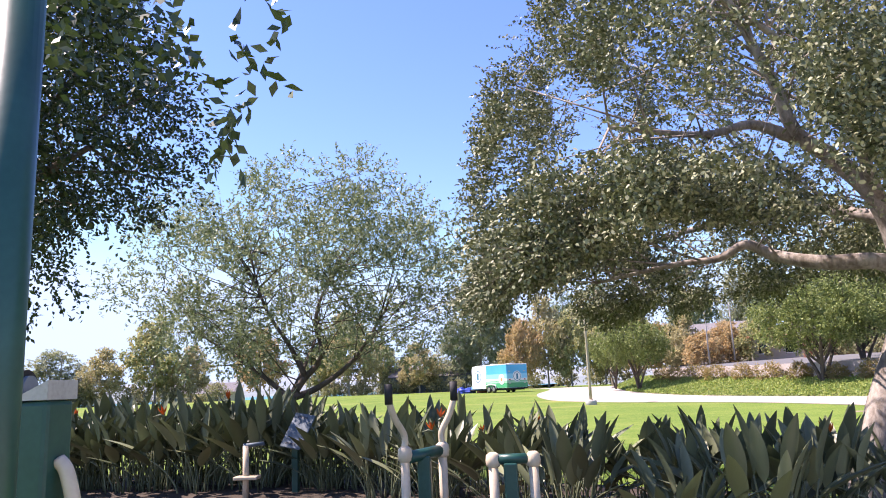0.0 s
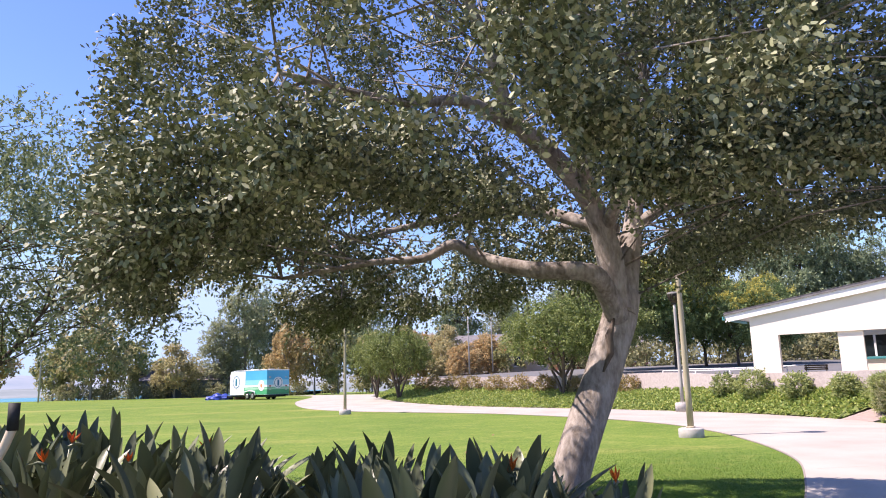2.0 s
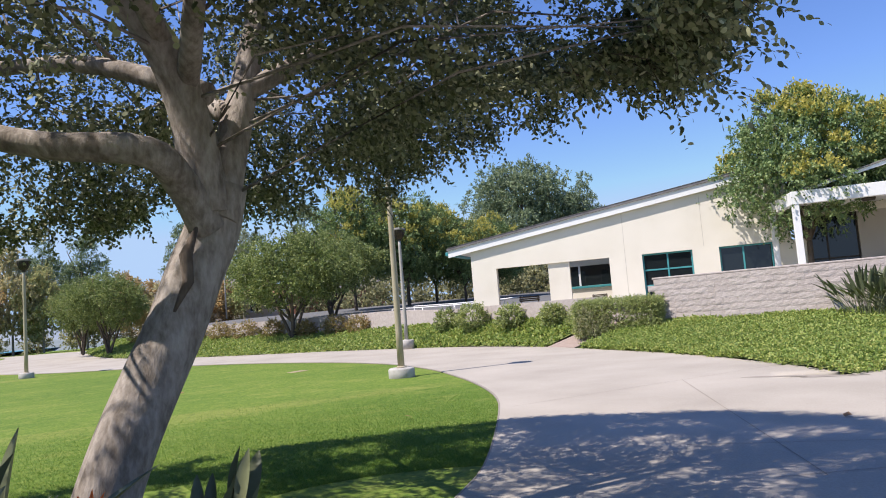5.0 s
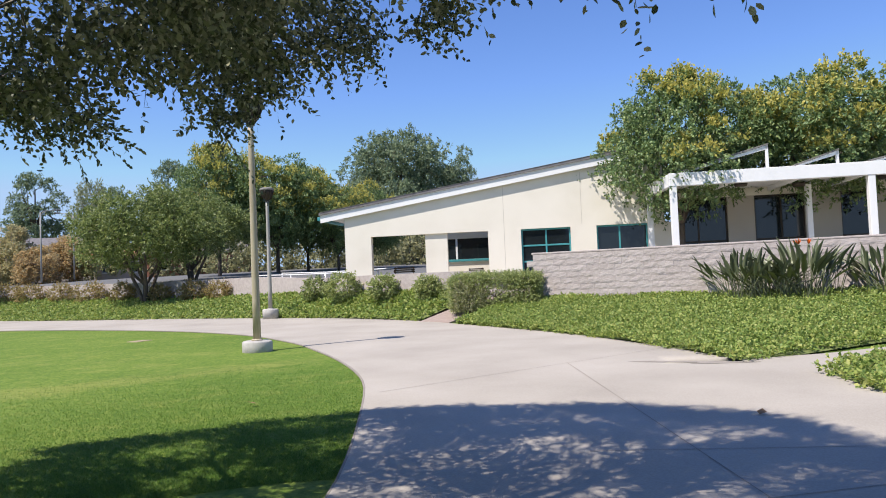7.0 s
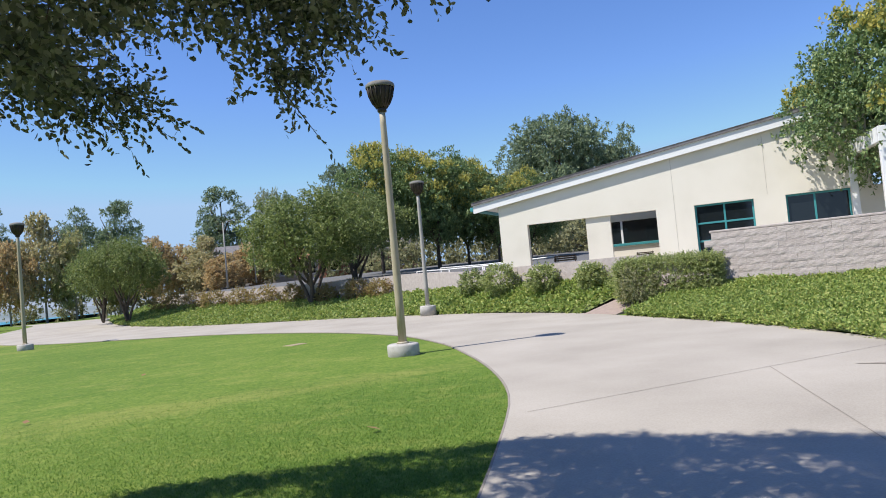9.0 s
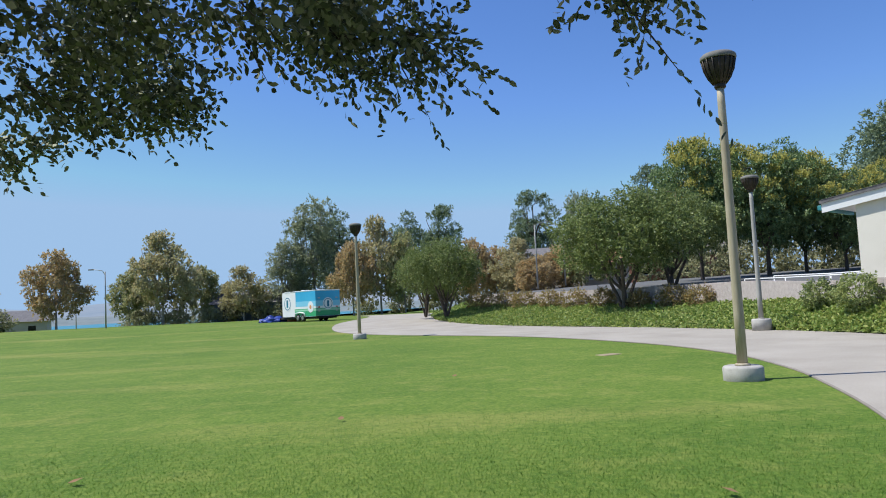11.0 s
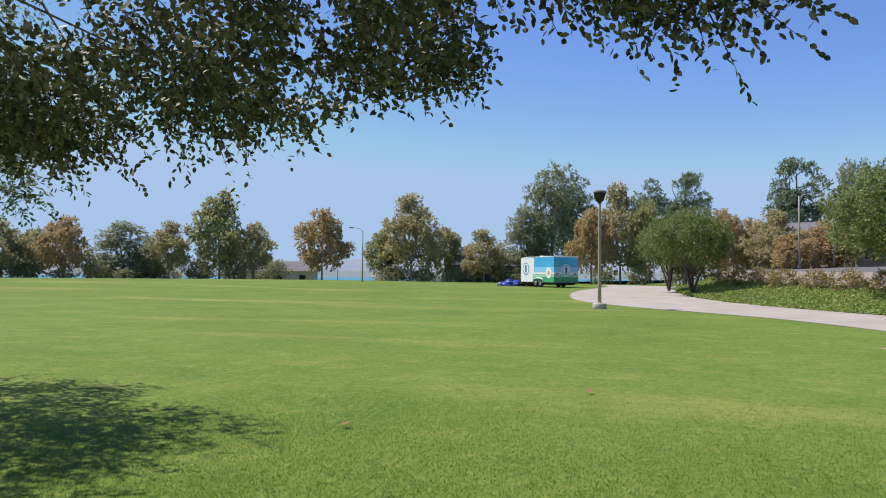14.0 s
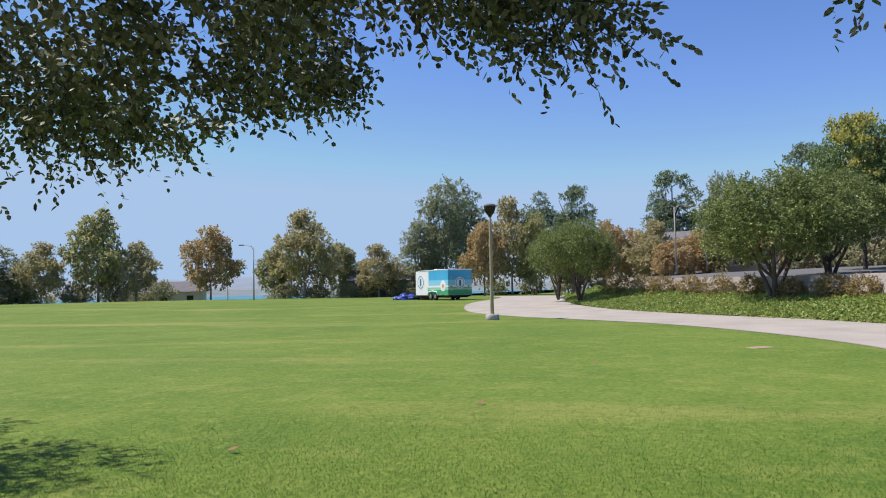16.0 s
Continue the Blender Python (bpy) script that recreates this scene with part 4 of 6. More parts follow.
def tree(name, m, trunk_lines, bark, mat, points, outs, label, category="tree", group="", seed=0, per=10, length=0.05, width=0.026, twig=0.28, droop=0.2, six=False, branchlets=60, br=0.02, extra=None, splay=0.9):
    rng = np.random.default_rng(seed)
    t = empty(name, m, label, category, group)
    bm = limbs_mesh("trunk", trunk_lines[:1], 14)
    part("trunk", bm, bark, t)
    rest = trunk_lines[1:]
    for line in rest:
        part("limb", limbs_mesh("limb", [line], 10), bark, t)
    if branchlets:
        pick = rng.choice(len(points), branchlets, replace=False)
        twigs = bmesh.new()
        for pts, r0, r1 in grow(rng, trunk_lines, points[pick], br):
            tube(twigs, pts, [r0, (r0 + r1) / 2, r1], 5)
        tagged(part("branchwork", twigs, bark, t), kind="stuff")
    cut = len(points) if six is not None else 12000
    order = np.argsort(points[:, 2]) if six is None else np.arange(len(points))
    for some, hexa in ((order[:cut], six is None or six), (order[cut:], False)):
        if len(some):
            v, f = leaves(rng, points[some], outs[some], per, length, width, twig, droop, hexa, splay)
            tagged(part("crown", np_mesh("crown", v, f), mat, t), kind="stuff")
    if extra:
        extra(t)
    return t


def blob_points(rng, n, centre, radii, hollow=0.45, lumps=0.35, scale=0.35, seed=0.0, gap=-0.25, flat=None):
    """Twig feet spread through a lumpy crown, thinned into clumps; their directions point out."""
    out_p, out_d = [], []
    c, r = np.array(centre, dtype=float), np.array(radii, dtype=float)
    while sum(map(len, out_p)) < n:
        d = unit(rng.normal(0, 1, (n, 3)))
        k = rng.uniform(hollow ** 3, 1, (n, 1)) ** (1 / 3)
        lump = np.array([noise.noise(Vector(tuple(a * 1.6 + seed))) for a in d])[:, None]
        p = c + d * r * k * (1 + lumps * lump)
        if flat is not None:
            p[:, 2] = np.maximum(p[:, 2], flat + rng.uniform(0, 0.3, n))
        keep = np.array([noise.noise(Vector(tuple(a * scale + seed))) for a in p]) > gap
        out_p.append(p[keep])
        out_d.append(d[keep])
    return np.vstack(out_p)[:n], np.vstack(out_d)[:n]


# the leaning oak beside the walk
OAK = [
    ([(4.62, 9.12, -0.1), (4.74, 9.12, 0.3), (4.87, 9.12, 0.7), (4.99, 9.13, 1), (5.14, 9.18, 1.3), (5.29, 9.21, 1.6), (5.41, 9.22, 1.9), (5.55, 9.26, 2.2), (5.62, 9.26, 2.5)], 0.19, 0.175),
    ([(5.5, 9.16, 2.2), (5.34, 9.05, 2.45), (5.1, 8.88, 2.62), (4.6, 9.10, 2.68), (4.2, 9.35, 2.82), (3.92, 9.50, 3), (3.6, 9.55, 2.86), (3.1, 9.70, 2.84), (2.2, 9.90, 2.7)], 0.12, 0.02),
    ([(5.5, 9.16, 2.3), (5.42, 9.13, 2.9), (5.2, 9.03, 3.4), (4.75, 8.85, 3.8), (4.3, 8.60, 4.05), (4.05, 8.40, 4.6), (3.6, 8.10, 5.4)], 0.15, 0.04),
    ([(4.3, 8.70, 4.02), (3.8, 8.45, 4.12), (3.2, 8.15, 3.95), (2.2, 7.70, 3.95)], 0.07, 0.02),
    ([(5.56, 9.20, 2.25), (5.72, 9.30, 2.8), (5.9, 9.43, 3.4), (6.1, 9.50, 4.3), (6.2, 9.50, 5.4)], 0.145, 0.04),
    ([(5.85, 9.38, 3.2), (6.4, 9.30, 3.5), (7.1, 9.30, 3.62), (8, 9.50, 3.6)], 0.075, 0.02),
    ([(5.75, 9.32, 3), (5.6, 10.10, 3.35), (5.6, 11.00, 3.5), (5.9, 12.30, 3.4)], 0.085, 0.02),
    ([(5.55, 9.18, 3.1), (4.8, 10.00, 3.5), (3.7, 10.90, 3.5), (2.6, 11.70, 3.3)], 0.08, 0.02),
    ([(5.4, 9.10, 3.1), (5.3, 7.90, 3.7), (5.5, 6.70, 4)], 0.075, 0.02),
    ([(5.3, 9.08, 3.3), (4.3, 7.70, 4.2), (3, 6.50, 4.6)], 0.07, 0.02),
]
rng = np.random.default_rng(3)


def oak_crown(rng, n):
    """Twig feet in a broad dome whose rim droops; more of them at the rim, the top and the underside."""
    ps = []
    total = 0
    while total < n:
        th = rng.uniform(0, 2 * math.pi, n)
        wob = np.array([noise.noise(Vector((math.cos(a) * 2.2, math.sin(a) * 2.2, 4.0))) for a in th])
        east, north = np.cos(th), np.sin(th)
        R = 3.55 + 0.5 * np.clip(-east, 0, 1) + 0.15 * np.clip(east, 0, 1) + 0.8 * np.clip(north, 0, 1) + 0.45 * np.clip(north, 0, 1) ** 4 - 0.3 * np.clip(-north, 0, 1) + 0.15 * np.clip(2 * east * north, 0, 1) * (north > 0) + 0.45 * wob
        q = rng.uniform(0, 1, n) ** 0.42
        x, y = 4.95 + R * q * east, 8.95 + R * q * north
        under = np.array([noise.noise(Vector((a * 0.55, b * 0.55, 1.0))) for a, b in zip(x, y)])
        sag = np.interp(np.degrees(th), [0, 38, 48, 60, 75, 100, 135, 165, 180, 225, 270, 315, 360], [0.0, -0.04, 0.38, 0.32, 0.36, 0.44, 0.42, 0.42, 0.44, 0.34, 0.18, 0.1, 0.05])
        low = 3.2 - sag * np.clip((q * R - 1.0) / 2.0, 0, 1) + 0.38 * under - 0.08 * np.clip(-east, 0, 1) * q
        top = low + 0.4 + 4.9 * np.sqrt(np.maximum(0, 1 - q ** 2.4))
        v = rng.uniform(0, 1, n)
        v = np.where(rng.uniform(0, 1, n) < 0.62, v ** 2.2, 1 - (1 - v) * v)
        p = np.c_[x, y, low + (top - low) * v]
        clump = np.array([noise.noise(Vector((a[0] * 1.25, a[1] * 1.25, a[2] * 1.4 + 7.0))) for a in p])
        p = p[clump > 0.055]
        ps.append(p)
        total += len(p)
    p = np.vstack(ps)[:n]
    d = unit(p - np.array([4.95, 8.95, 3.2]))
    return p, d


oak_p, oak_d = oak_crown(rng, 47000)
# the inside of the crown is bare round the limbs, and open towards the walk where the big limb forks
for line in OAK[2:6]:
    bole = smooth_line(line[0], 4)
    near = np.min(np.linalg.norm(oak_p[:, None, :] - bole[None, :, :], axis=2), axis=1)
    bare = (near < 0.4) & (rng.uniform(0, 1, len(oak_p)) < 0.75)
    oak_p, oak_d = oak_p[~bare], oak_d[~bare]
OPEN = np.array([-0.36, -0.88, -0.3])
for bx, by, bz in [tuple(q) for q in smooth_line(OAK[2][0][1:6], 2)] + [tuple(q) for q in smooth_line(OAK[3][0][:3], 2)]:
    rel = oak_p - np.array([bx, by, bz])
    along = rel @ OPEN
    off = np.linalg.norm(rel - along[:, None] * OPEN, axis=1)
    thin = (off < 0.24) & (along > 0) & (rng.uniform(0, 1, len(oak_p)) < 0.8)
    oak_p, oak_d = oak_p[~thin], oak_d[~thin]
# the north-west side is thinner, with holes that show the sky
thin = (oak_p[:, 1] > 9.3) & (oak_p[:, 0] < 6.6) & (field(oak_p, 1.5, 31.0) < -0.2)
oak_p, oak_d = oak_p[~thin], oak_d[~thin]
# the high west side is open and airy
airy = (oak_p[:, 0] < 4.0) & (oak_p[:, 2] > 3.9) & (field(oak_p, 1.1, 17.0) < -0.1)
oak_p, oak_d = oak_p[~airy], oak_d[~airy]
# gaps through which the sun reaches the trunk and limbs
for px, py, pz in ((4.88, 8.98, 0.45), (5.02, 9.0, 0.8), (5.16, 8.98, 1.15), (5.3, 9.04, 1.5), (5.42, 8.98, 1.85), (5.48, 9.1, 2.15), (4.6, 9.1, 2.68), (5.2, 8.9, 3.3), (4.75, 8.75, 3.75)):
    rel = oak_p - np.array([px, py, pz])
    along = rel @ np.array(SUN_TO)
    off = np.linalg.norm(rel - along[:, None] * np.array(SUN_TO), axis=1)
    oak_p, oak_d = oak_p[(off > 0.12) | (along < 0)], oak_d[(off > 0.12) | (along < 0)]
keep = ~((np.hypot(oak_p[:, 0] - 4.85, oak_p[:, 1] - 8.6) < 0.8) & (oak_p[:, 2] < 3.1))


def sprays(t):
    """A dark scar on the trunk, and long leafy shoots that trail from the rim of the crown."""
    part("bark_scar", tube(bmesh.new(), [(5.41, 9.07, 2.2), (5.33, 9.04, 2.02), (5.34, 9.05, 1.86), (5.25, 9.05, 1.68)], [0.012, 0.04, 0.034, 0.01], 8), M_BARK_DARK, t, "dark hollow scar in the bark")
    rng = np.random.default_rng(14)
    p = oak_p[keep]
    r = np.hypot(p[:, 0] - 4.95, p[:, 1] - 8.95)
    rim = p[(r > 2.6) & (p[:, 2] < 2.8 + 0.35 * (p[:, 0] > 6))]
    rim = rim[rng.choice(len(rim), min(420, len(rim)), replace=False)]
    d = unit(unit(rim - [4.95, 8.95, 3.0]) * [1, 1, 0.3] + rng.normal(0, 0.5, (len(rim), 3)) - [0, 0, 0.35])
    v, f = leaves(rng, rim, d, 16, 0.05, 0.028, 0.55, 0.0, True, 0.8, jitter=0.0)
    tagged(part("trailing_shoot", np_mesh("trailing_shoot", v, f), M_OAK, t), kind="stuff")
    bm = bmesh.new()
    for a, b in zip(rim, d):
        tube(bm, [tuple(a), tuple(a + b * 0.2), tuple(a + b * 0.36)], [0.004, 0.003, 0.001], 4)
    # a few longer shoots reach well past the rim
    far = rim[rng.choice(len(rim), 46, replace=False)]
    e = unit(unit(far - [4.95, 8.95, 3.1]) * [1, 1, 0.2] + rng.normal(0, 0.35, (46, 3)) - [0, 0, 0.3])
    v, f = leaves(rng, far, e, 20, 0.05, 0.028, 0.85, 0.0, True, 0.7, jitter=0.0)
    tagged(part("trailing_shoot", np_mesh("trailing_shoot", v, f), M_OAK, t), kind="stuff")
    for a, b in zip(far, e):
        tube(bm, [tuple(a), tuple(a + b * 0.3), tuple(a + b * 0.56)], [0.005, 0.004, 0.001], 4)
    tagged(part("shoot_stem", bm, M_BARK_DARK, t), kind="stuff")


tree("oak_tree", pose(0, 0, 0), OAK, M_BARK, M_OAK, oak_p[keep], oak_d[keep], "leaning oak with grey patchy bark and small dark leaves", seed=4, per=12, length=0.05, width=0.031, twig=0.32, droop=0.12, six=None, extra=sprays, branchlets=260, br=0.014)


def simple_lines(h, spread, rng, n=5, r=0.12, fork=0.35, lean=0.0):
    top = (lean, 0, h * fork)
    lines = [([(0, 0, -0.2), (lean * 0.4, 0.02, h * fork * 0.5), top], r, r * 0.75)]
    for k in range(n):
        a = 2 * math.pi * k / n + rng.uniform(-0.4, 0.4)
        s = spread * rng.uniform(0.45, 0.8)
        e = (lean + s * math.cos(a), s * math.sin(a), h * rng.uniform(0.62, 0.9))
        mid = (lean + s * 0.45 * math.cos(a + 0.3), s * 0.45 * math.sin(a + 0.3), h * (fork + 0.18))
        lines.append(([top, mid, e], r * 0.6, r * 0.15))
    return lines


# for each kind: crown radius by height, clumps, their size and flatness, twigs a clump, leaf length and width, limb spread, trunk radius, fork
KINDS = {
    "sycamore": ([(1.5, 1.6), (2.6, 3.3), (4.2, 3.5), (6.0, 2.5), (7.4, 1.3), (8.2, 0.4)], 56, (0.5, 0.95), 0.8, 34, (0.25, 0.2), 2.7, 0.15, 0.24, M_BARK_PALE),
    "pine": ([(3.4, 1.6), (5.4, 2.8), (7.4, 2.4), (9.4, 2.7), (11.0, 1.6), (11.8, 0.4)], 34, (0.7, 1.2), 0.62, 60, (0.28, 0.12), 2.5, 0.22, 0.5, M_BARK_DARK),
    "dome_pine": ([(1.5, 3.0), (5.0, 4.8), (8.0, 4.7), (10.0, 3.4), (11.5, 1.2)], 210, (0.7, 1.2), 0.75, 36, (0.28, 0.13), 4.0, 0.26, 0.3, M_BARK_DARK),
    "eucalyptus": ([(1.2, 2.4), (3.2, 3.7), (5.6, 3.1), (8.6, 2.6), (11.4, 1.9), (12.8, 0.6)], 90, (0.6, 1.1), 0.95, 34, (0.27, 0.13), 2.6, 0.2, 0.3, M_BARK_PALE),
    "round": ([(2.1, 1.5), (2.7, 2.8), (3.8, 3.1), (4.8, 2.3), (5.5, 0.9)], 84, (0.5, 0.95), 0.75, 58, (0.13, 0.075), 2.4, 0.15, 0.16, M_BARK_DARK),
    "golden": ([(2.4, 2.4), (3.4, 3.8), (5.0, 4.0), (6.5, 2.9), (7.5, 1.0)], 150, (0.5, 0.9), 0.72, 46, (0.15, 0.088), 3.0, 0.16, 0.25, M_BARK_DARK),
    "bush": ([(0.2, 1.3), (0.9, 1.9), (1.6, 1.6), (2.2, 0.6)], 26, (0.4, 0.65), 0.9, 16, (0.19, 0.13), 1.2, 0.06, 0.2, M_BARK_DARK),
}


def crown_clumps(rng, kind, seed):
    """Centres and sizes of the leaf clumps that make up a ragged crown."""
    profile, count, (r0, r1) = kind[:3]
    hs, rs = zip(*profile)
    out = []
    while len(out) < count:
        z, a = rng.uniform(hs[0], hs[-1]), rng.uniform(0, 2 * math.pi)
        R = np.interp(z, hs, rs)
        if rng.uniform(0, max(rs)) > R:
            continue
        lobe = 1 + 0.42 * noise.noise(Vector((math.cos(a) * 1.3 + seed, math.sin(a) * 1.3, z * 0.45)))
        k = rng.uniform(0.12, 1.0) ** 0.5
        c = np.array([R * lobe * k * math.cos(a), R * lobe * k * math.sin(a), z])
        size = rng.uniform(r0, r1)
        if all(np.linalg.norm(c - o) > 0.5 * (size + q) for o, q in out) or rng.uniform() < 0.1:
            out.append((c, size))
    return out


# the small olive tree behind the flower bed
rng = np.random.default_rng(8)
OLIVE = [([(0, 0, -0.1), (0.02, 0, 0.7), (-0.02, 0, 1.45)], 0.15, 0.13),
         ([(0, 0, 1.4), (0.25, 0.05, 1.75), (0.6, 0.1, 2.2), (0.5, 0.1, 3.0), (0.9, 0.2, 4.0)], 0.08, 0.02),
         ([(0, 0, 1.4), (0.6, -0.1, 1.6), (1.3, -0.1, 2.1), (1.9, 0, 3.0)], 0.075, 0.02),
         ([(0, 0, 1.4), (-0.5, 0.1, 1.8), (-1.1, 0.2, 2.2), (-2.0, 0.2, 2.8)], 0.06, 0.015),
         ([(0.3, 0.05, 1.8), (0.0, 0.0, 2.4), (-0.5, 0, 3.2), (-0.8, 0, 4.2)], 0.06, 0.015),
         ([(0, 0, 1.4), (0.1, 0.6, 2.0), (0.2, 1.4, 2.8)], 0.06, 0.015)]
OLIVE_CROWN = ([(2.0, 1.7), (2.8, 3.1), (3.9, 3.3), (4.9, 2.5), (5.7, 1.0)], 125, (0.32, 0.7))
ps, ds = [], []
for c, size in crown_clumps(rng, OLIVE_CROWN, 4.4):
    e = unit(rng.normal(0, 1, (46, 3)) + [0, 0, 0.4])
    ps.append(c + [0.35, 0.2, 0] + e * [1, 1, 0.8] * size * rng.uniform(0.3, 1.0, (46, 1)))
    ds.append(e)
p, d = np.vstack(ps), np.vstack(ds)
tree("olive_tree", on_ground(-3.25, 14.5), OLIVE, M_BARK_DARK, M_OLIVE, p, d, "small open olive tree with grey-green leaves and dark trunk", seed=9, per=10, length=0.078, width=0.036, twig=0.3, droop=-0.05, branchlets=160, br=0.014)

# the dark tree over the exercise gear
rng = np.random.default_rng(21)
p, d = blob_points(rng, 10000, (0.0, 0.0, 5.0), (2.7, 2.7, 2.4), hollow=0.3, lumps=0.3, scale=0.8, seed=19.0, gap=-0.25)
SHADE = simple_lines(6.5, 2.4, random.Random(2), r=0.2) + [([(0, 0, 3.4), (2.2, -1.4, 4.1), (4.2, -3.0, 3.7), (4.95, -3.6, 3.15)], 0.06, 0.01)]
q = np.linspace(0, 1, 70)[:, None]
over = np.array([3.4, -2.5, 3.85]) * (1 - q) + np.array([5.0, -3.65, 2.95]) * q + rng.normal(0, 0.2, (70, 3))
p, d = np.vstack([p, over]), np.vstack([d, unit(rng.normal(0, 1, (70, 3)) - [0, 0, 0.6])])
tree("shade_tree", on_ground(-4.9, 6.9), SHADE, M_BARK_DARK, M_DARKTREE, p, d, "dense dark-leaved shade tree over the exercise corner", seed=5, per=10, length=0.066, width=0.04, twig=0.32, droop=0.2, branchlets=90)


def far_tree(name, kind, seed, label, group):
    rng = np.random.default_rng(seed)
    profile, _, _, squash, twigs, leaf, spread, r, fork, bark = KINDS[kind]
    h = profile[-1][0]
    lines = simple_lines(h, spread, random.Random(seed), 6, r, fork)
    if "pine" in kind:
        lines[0] = ([(0, 0, -0.2), (0.1, 0, h * 0.4), (0.15, 0, h * 0.88)], r, r * 0.25)
    if kind == "round":
        # several stems lean out from the foot
        lines += [([(0.1 * math.cos(q), 0.1 * math.sin(q), -0.1), (0.5 * math.cos(q), 0.5 * math.sin(q), 0.9), (1.3 * math.cos(q), 1.3 * math.sin(q), 2.4)], 0.12, 0.06) for q in (0.4, 2.3, 4.4)]
    ps, ds, tops = [], [], []
    for c, size in crown_clumps(rng, KINDS[kind], seed * 1.7):
        d = unit(rng.normal(0, 1, (twigs, 3)) + [0, 0, 0.35])
        p = c + d * [1, 1, squash] * size * rng.uniform(0.45, 1.0, (twigs, 1))
        ps.append(p)
        ds.append(d)
        if noise.noise(Vector(tuple(c * 0.3 + seed))) > -0.07 and c[2] > 0.5 * h:
            tops.append(p[d[:, 2] > 0.15])
    mats = {"sycamore": (M_SYC, M_SYC_RUST, M_SYC_GREEN)[seed % 3], "pine": M_PINE, "dome_pine": M_PINE, "eucalyptus": M_EUC, "round": M_ROUND, "golden": M_GOLD, "bush": M_BUSH}

    def pods(t):
        if kind == "golden":
            top = np.vstack(tops)
            v, f = leaves(np.random.default_rng(seed + 1), top + [0, 0, 0.18], np.tile([0, 0, 1.0], (len(top), 1)), 7, 0.15, 0.11, 0.3, 0.0)
            tagged(part("seed_pod_mass", np_mesh("seed_pod_mass", v, f), M_GOLDTOP, t, "yellow papery seed pods"), kind="stuff")
    return tree(name, pose(0, 0, -400), lines, bark, mats[kind], np.vstack(ps), np.vstack(ds), label, "tree", group, seed, 8, leaf[0], leaf[1], size_of_twig(kind), 0.1, branchlets=14 if kind in ("bush", "round") else 50, br=0.03, extra=pods)


def size_of_twig(kind):
    return 0.3 if kind in ("round", "golden", "bush") else 0.45


def at_angle(az, dist, z=None, eye=(6.8, 9.0)):
    x, y = eye[0] + dist * math.sin(radians(az)), eye[1] + dist * math.cos(radians(az))
    return x, y, ground_z(x, y) - 0.05 if z is None else z


def plant(proto, kind, rows):
    """The prototype in the first row's place and copies in the rest: bearing, distance, height, width, turn, height of foot."""
    profile = KINDS[kind][0]
    h0, w0 = profile[-1][0] + 0.1, 2 * max(q for _, q in profile) + 0.5
    places = []
    for az, dist, h, w, rz, z in rows:
        places.append(pose(*at_angle(az, dist, z), 0, 0, rz) @ Matrix.Diagonal((w / w0, w / w0, h / h0, 1)))
    proto.matrix_basis = Matrix.Identity(4)
    for m in places[1:]:
        copy_thing(proto, m)
    proto.matrix_basis = places[0]


syc = [far_tree("sycamore_tree", "sycamore", s, lab, "sycamores beyond the lawn") for s, lab in ((30, "autumn sycamore with thin tan and olive leaves"), (31, "autumn sycamore with rusty brown leaves"), (32, "sycamore turning from green to gold"))]
plant(syc[0], "sycamore", [(-17.4, 108, 12.4, 10.0, 0, None), (-46.4, 114, 7.6, 8.0, 60, None), (-35.7, 112, 8.0, 7.0, 200, None), (-1.0, 98, 12.4, 7.5, 50, 0.7), (10.0, 92, 7.4, 7.0, 130, 1.5), (-11.6, 106, 7.4, 7.0, 20, None), (-29.6, 110, 8.0, 6.5, 300, None), (-51.5, 116, 8.5, 8.0, 30, None)])
plant(syc[1], "sycamore", [(-24.4, 110, 10.6, 8.2, 0, None), (-42.7, 112, 8.6, 7.0, 90, None), (-3.2, 96, 9.6, 6.0, 150, 0.7), (6.6, 96, 9.0, 6.0, 210, 0.9), (11.3, 86, 5.0, 5.4, 70, 1.6), (13.4, 90, 6.4, 6.0, 160, 1.6), (8.6, 98, 7.6, 6.0, 260, 1.2), (-56.5, 116, 9.0, 8.0, 40, None)])
plant(syc[2], "sycamore", [(-32.1, 112, 13.0, 9.4, 40, None), (-19.7, 112, 8.0, 6.0, 10, None), (-14.5, 112, 8.6, 6.0, 260, None), (0.9, 97, 10.5, 6.5, 110, 0.8), (3.8, 100, 8.6, 7.0, 30, 0.8), (-48.6, 118, 7.6, 8.0, 100, None), (-44.6, 117, 7.4, 6.5, 140, None), (15.6, 88, 6.4, 6.0, 20, 1.7)])
pine = [far_tree("pine_tree", "pine", s, "tall dark pine with layered clumps", "tall pines behind the trees") for s in (40, 41)]
plant(pine[0], "pine", [(11.3, 120, 17.2, 8.6, 0, 2.0), (3.8, 125, 17.4, 8.6, 80, 1.0), (20.3, 100, 16.4, 7.0, 40, 2.0), (16.5, 120, 15.4, 4.4, 10, 2.0)])
plant(pine[1], "pine", [(1.2, 128, 17.0, 7.0, 0, 0.8), (-4.6, 118, 17.0, 8.0, 120, 0.3), (43.6, 85, 15.4, 5.0, 60, 1.8), (25.0, 100, 13.5, 7.0, 150, 2.0)])
dome = far_tree("pine_tree", "dome_pine", 45, "broad dense dark pine behind the building", "tall pines behind the trees")
plant(dome, "dome_pine", [(38.6, 85, 17.8, 14.4, 0, 1.6)])
euc = [far_tree("eucalyptus_tree", "eucalyptus", s, "tall grey-green eucalyptus with drooping foliage", "eucalyptus trees behind the trailer") for s in (50, 51)]
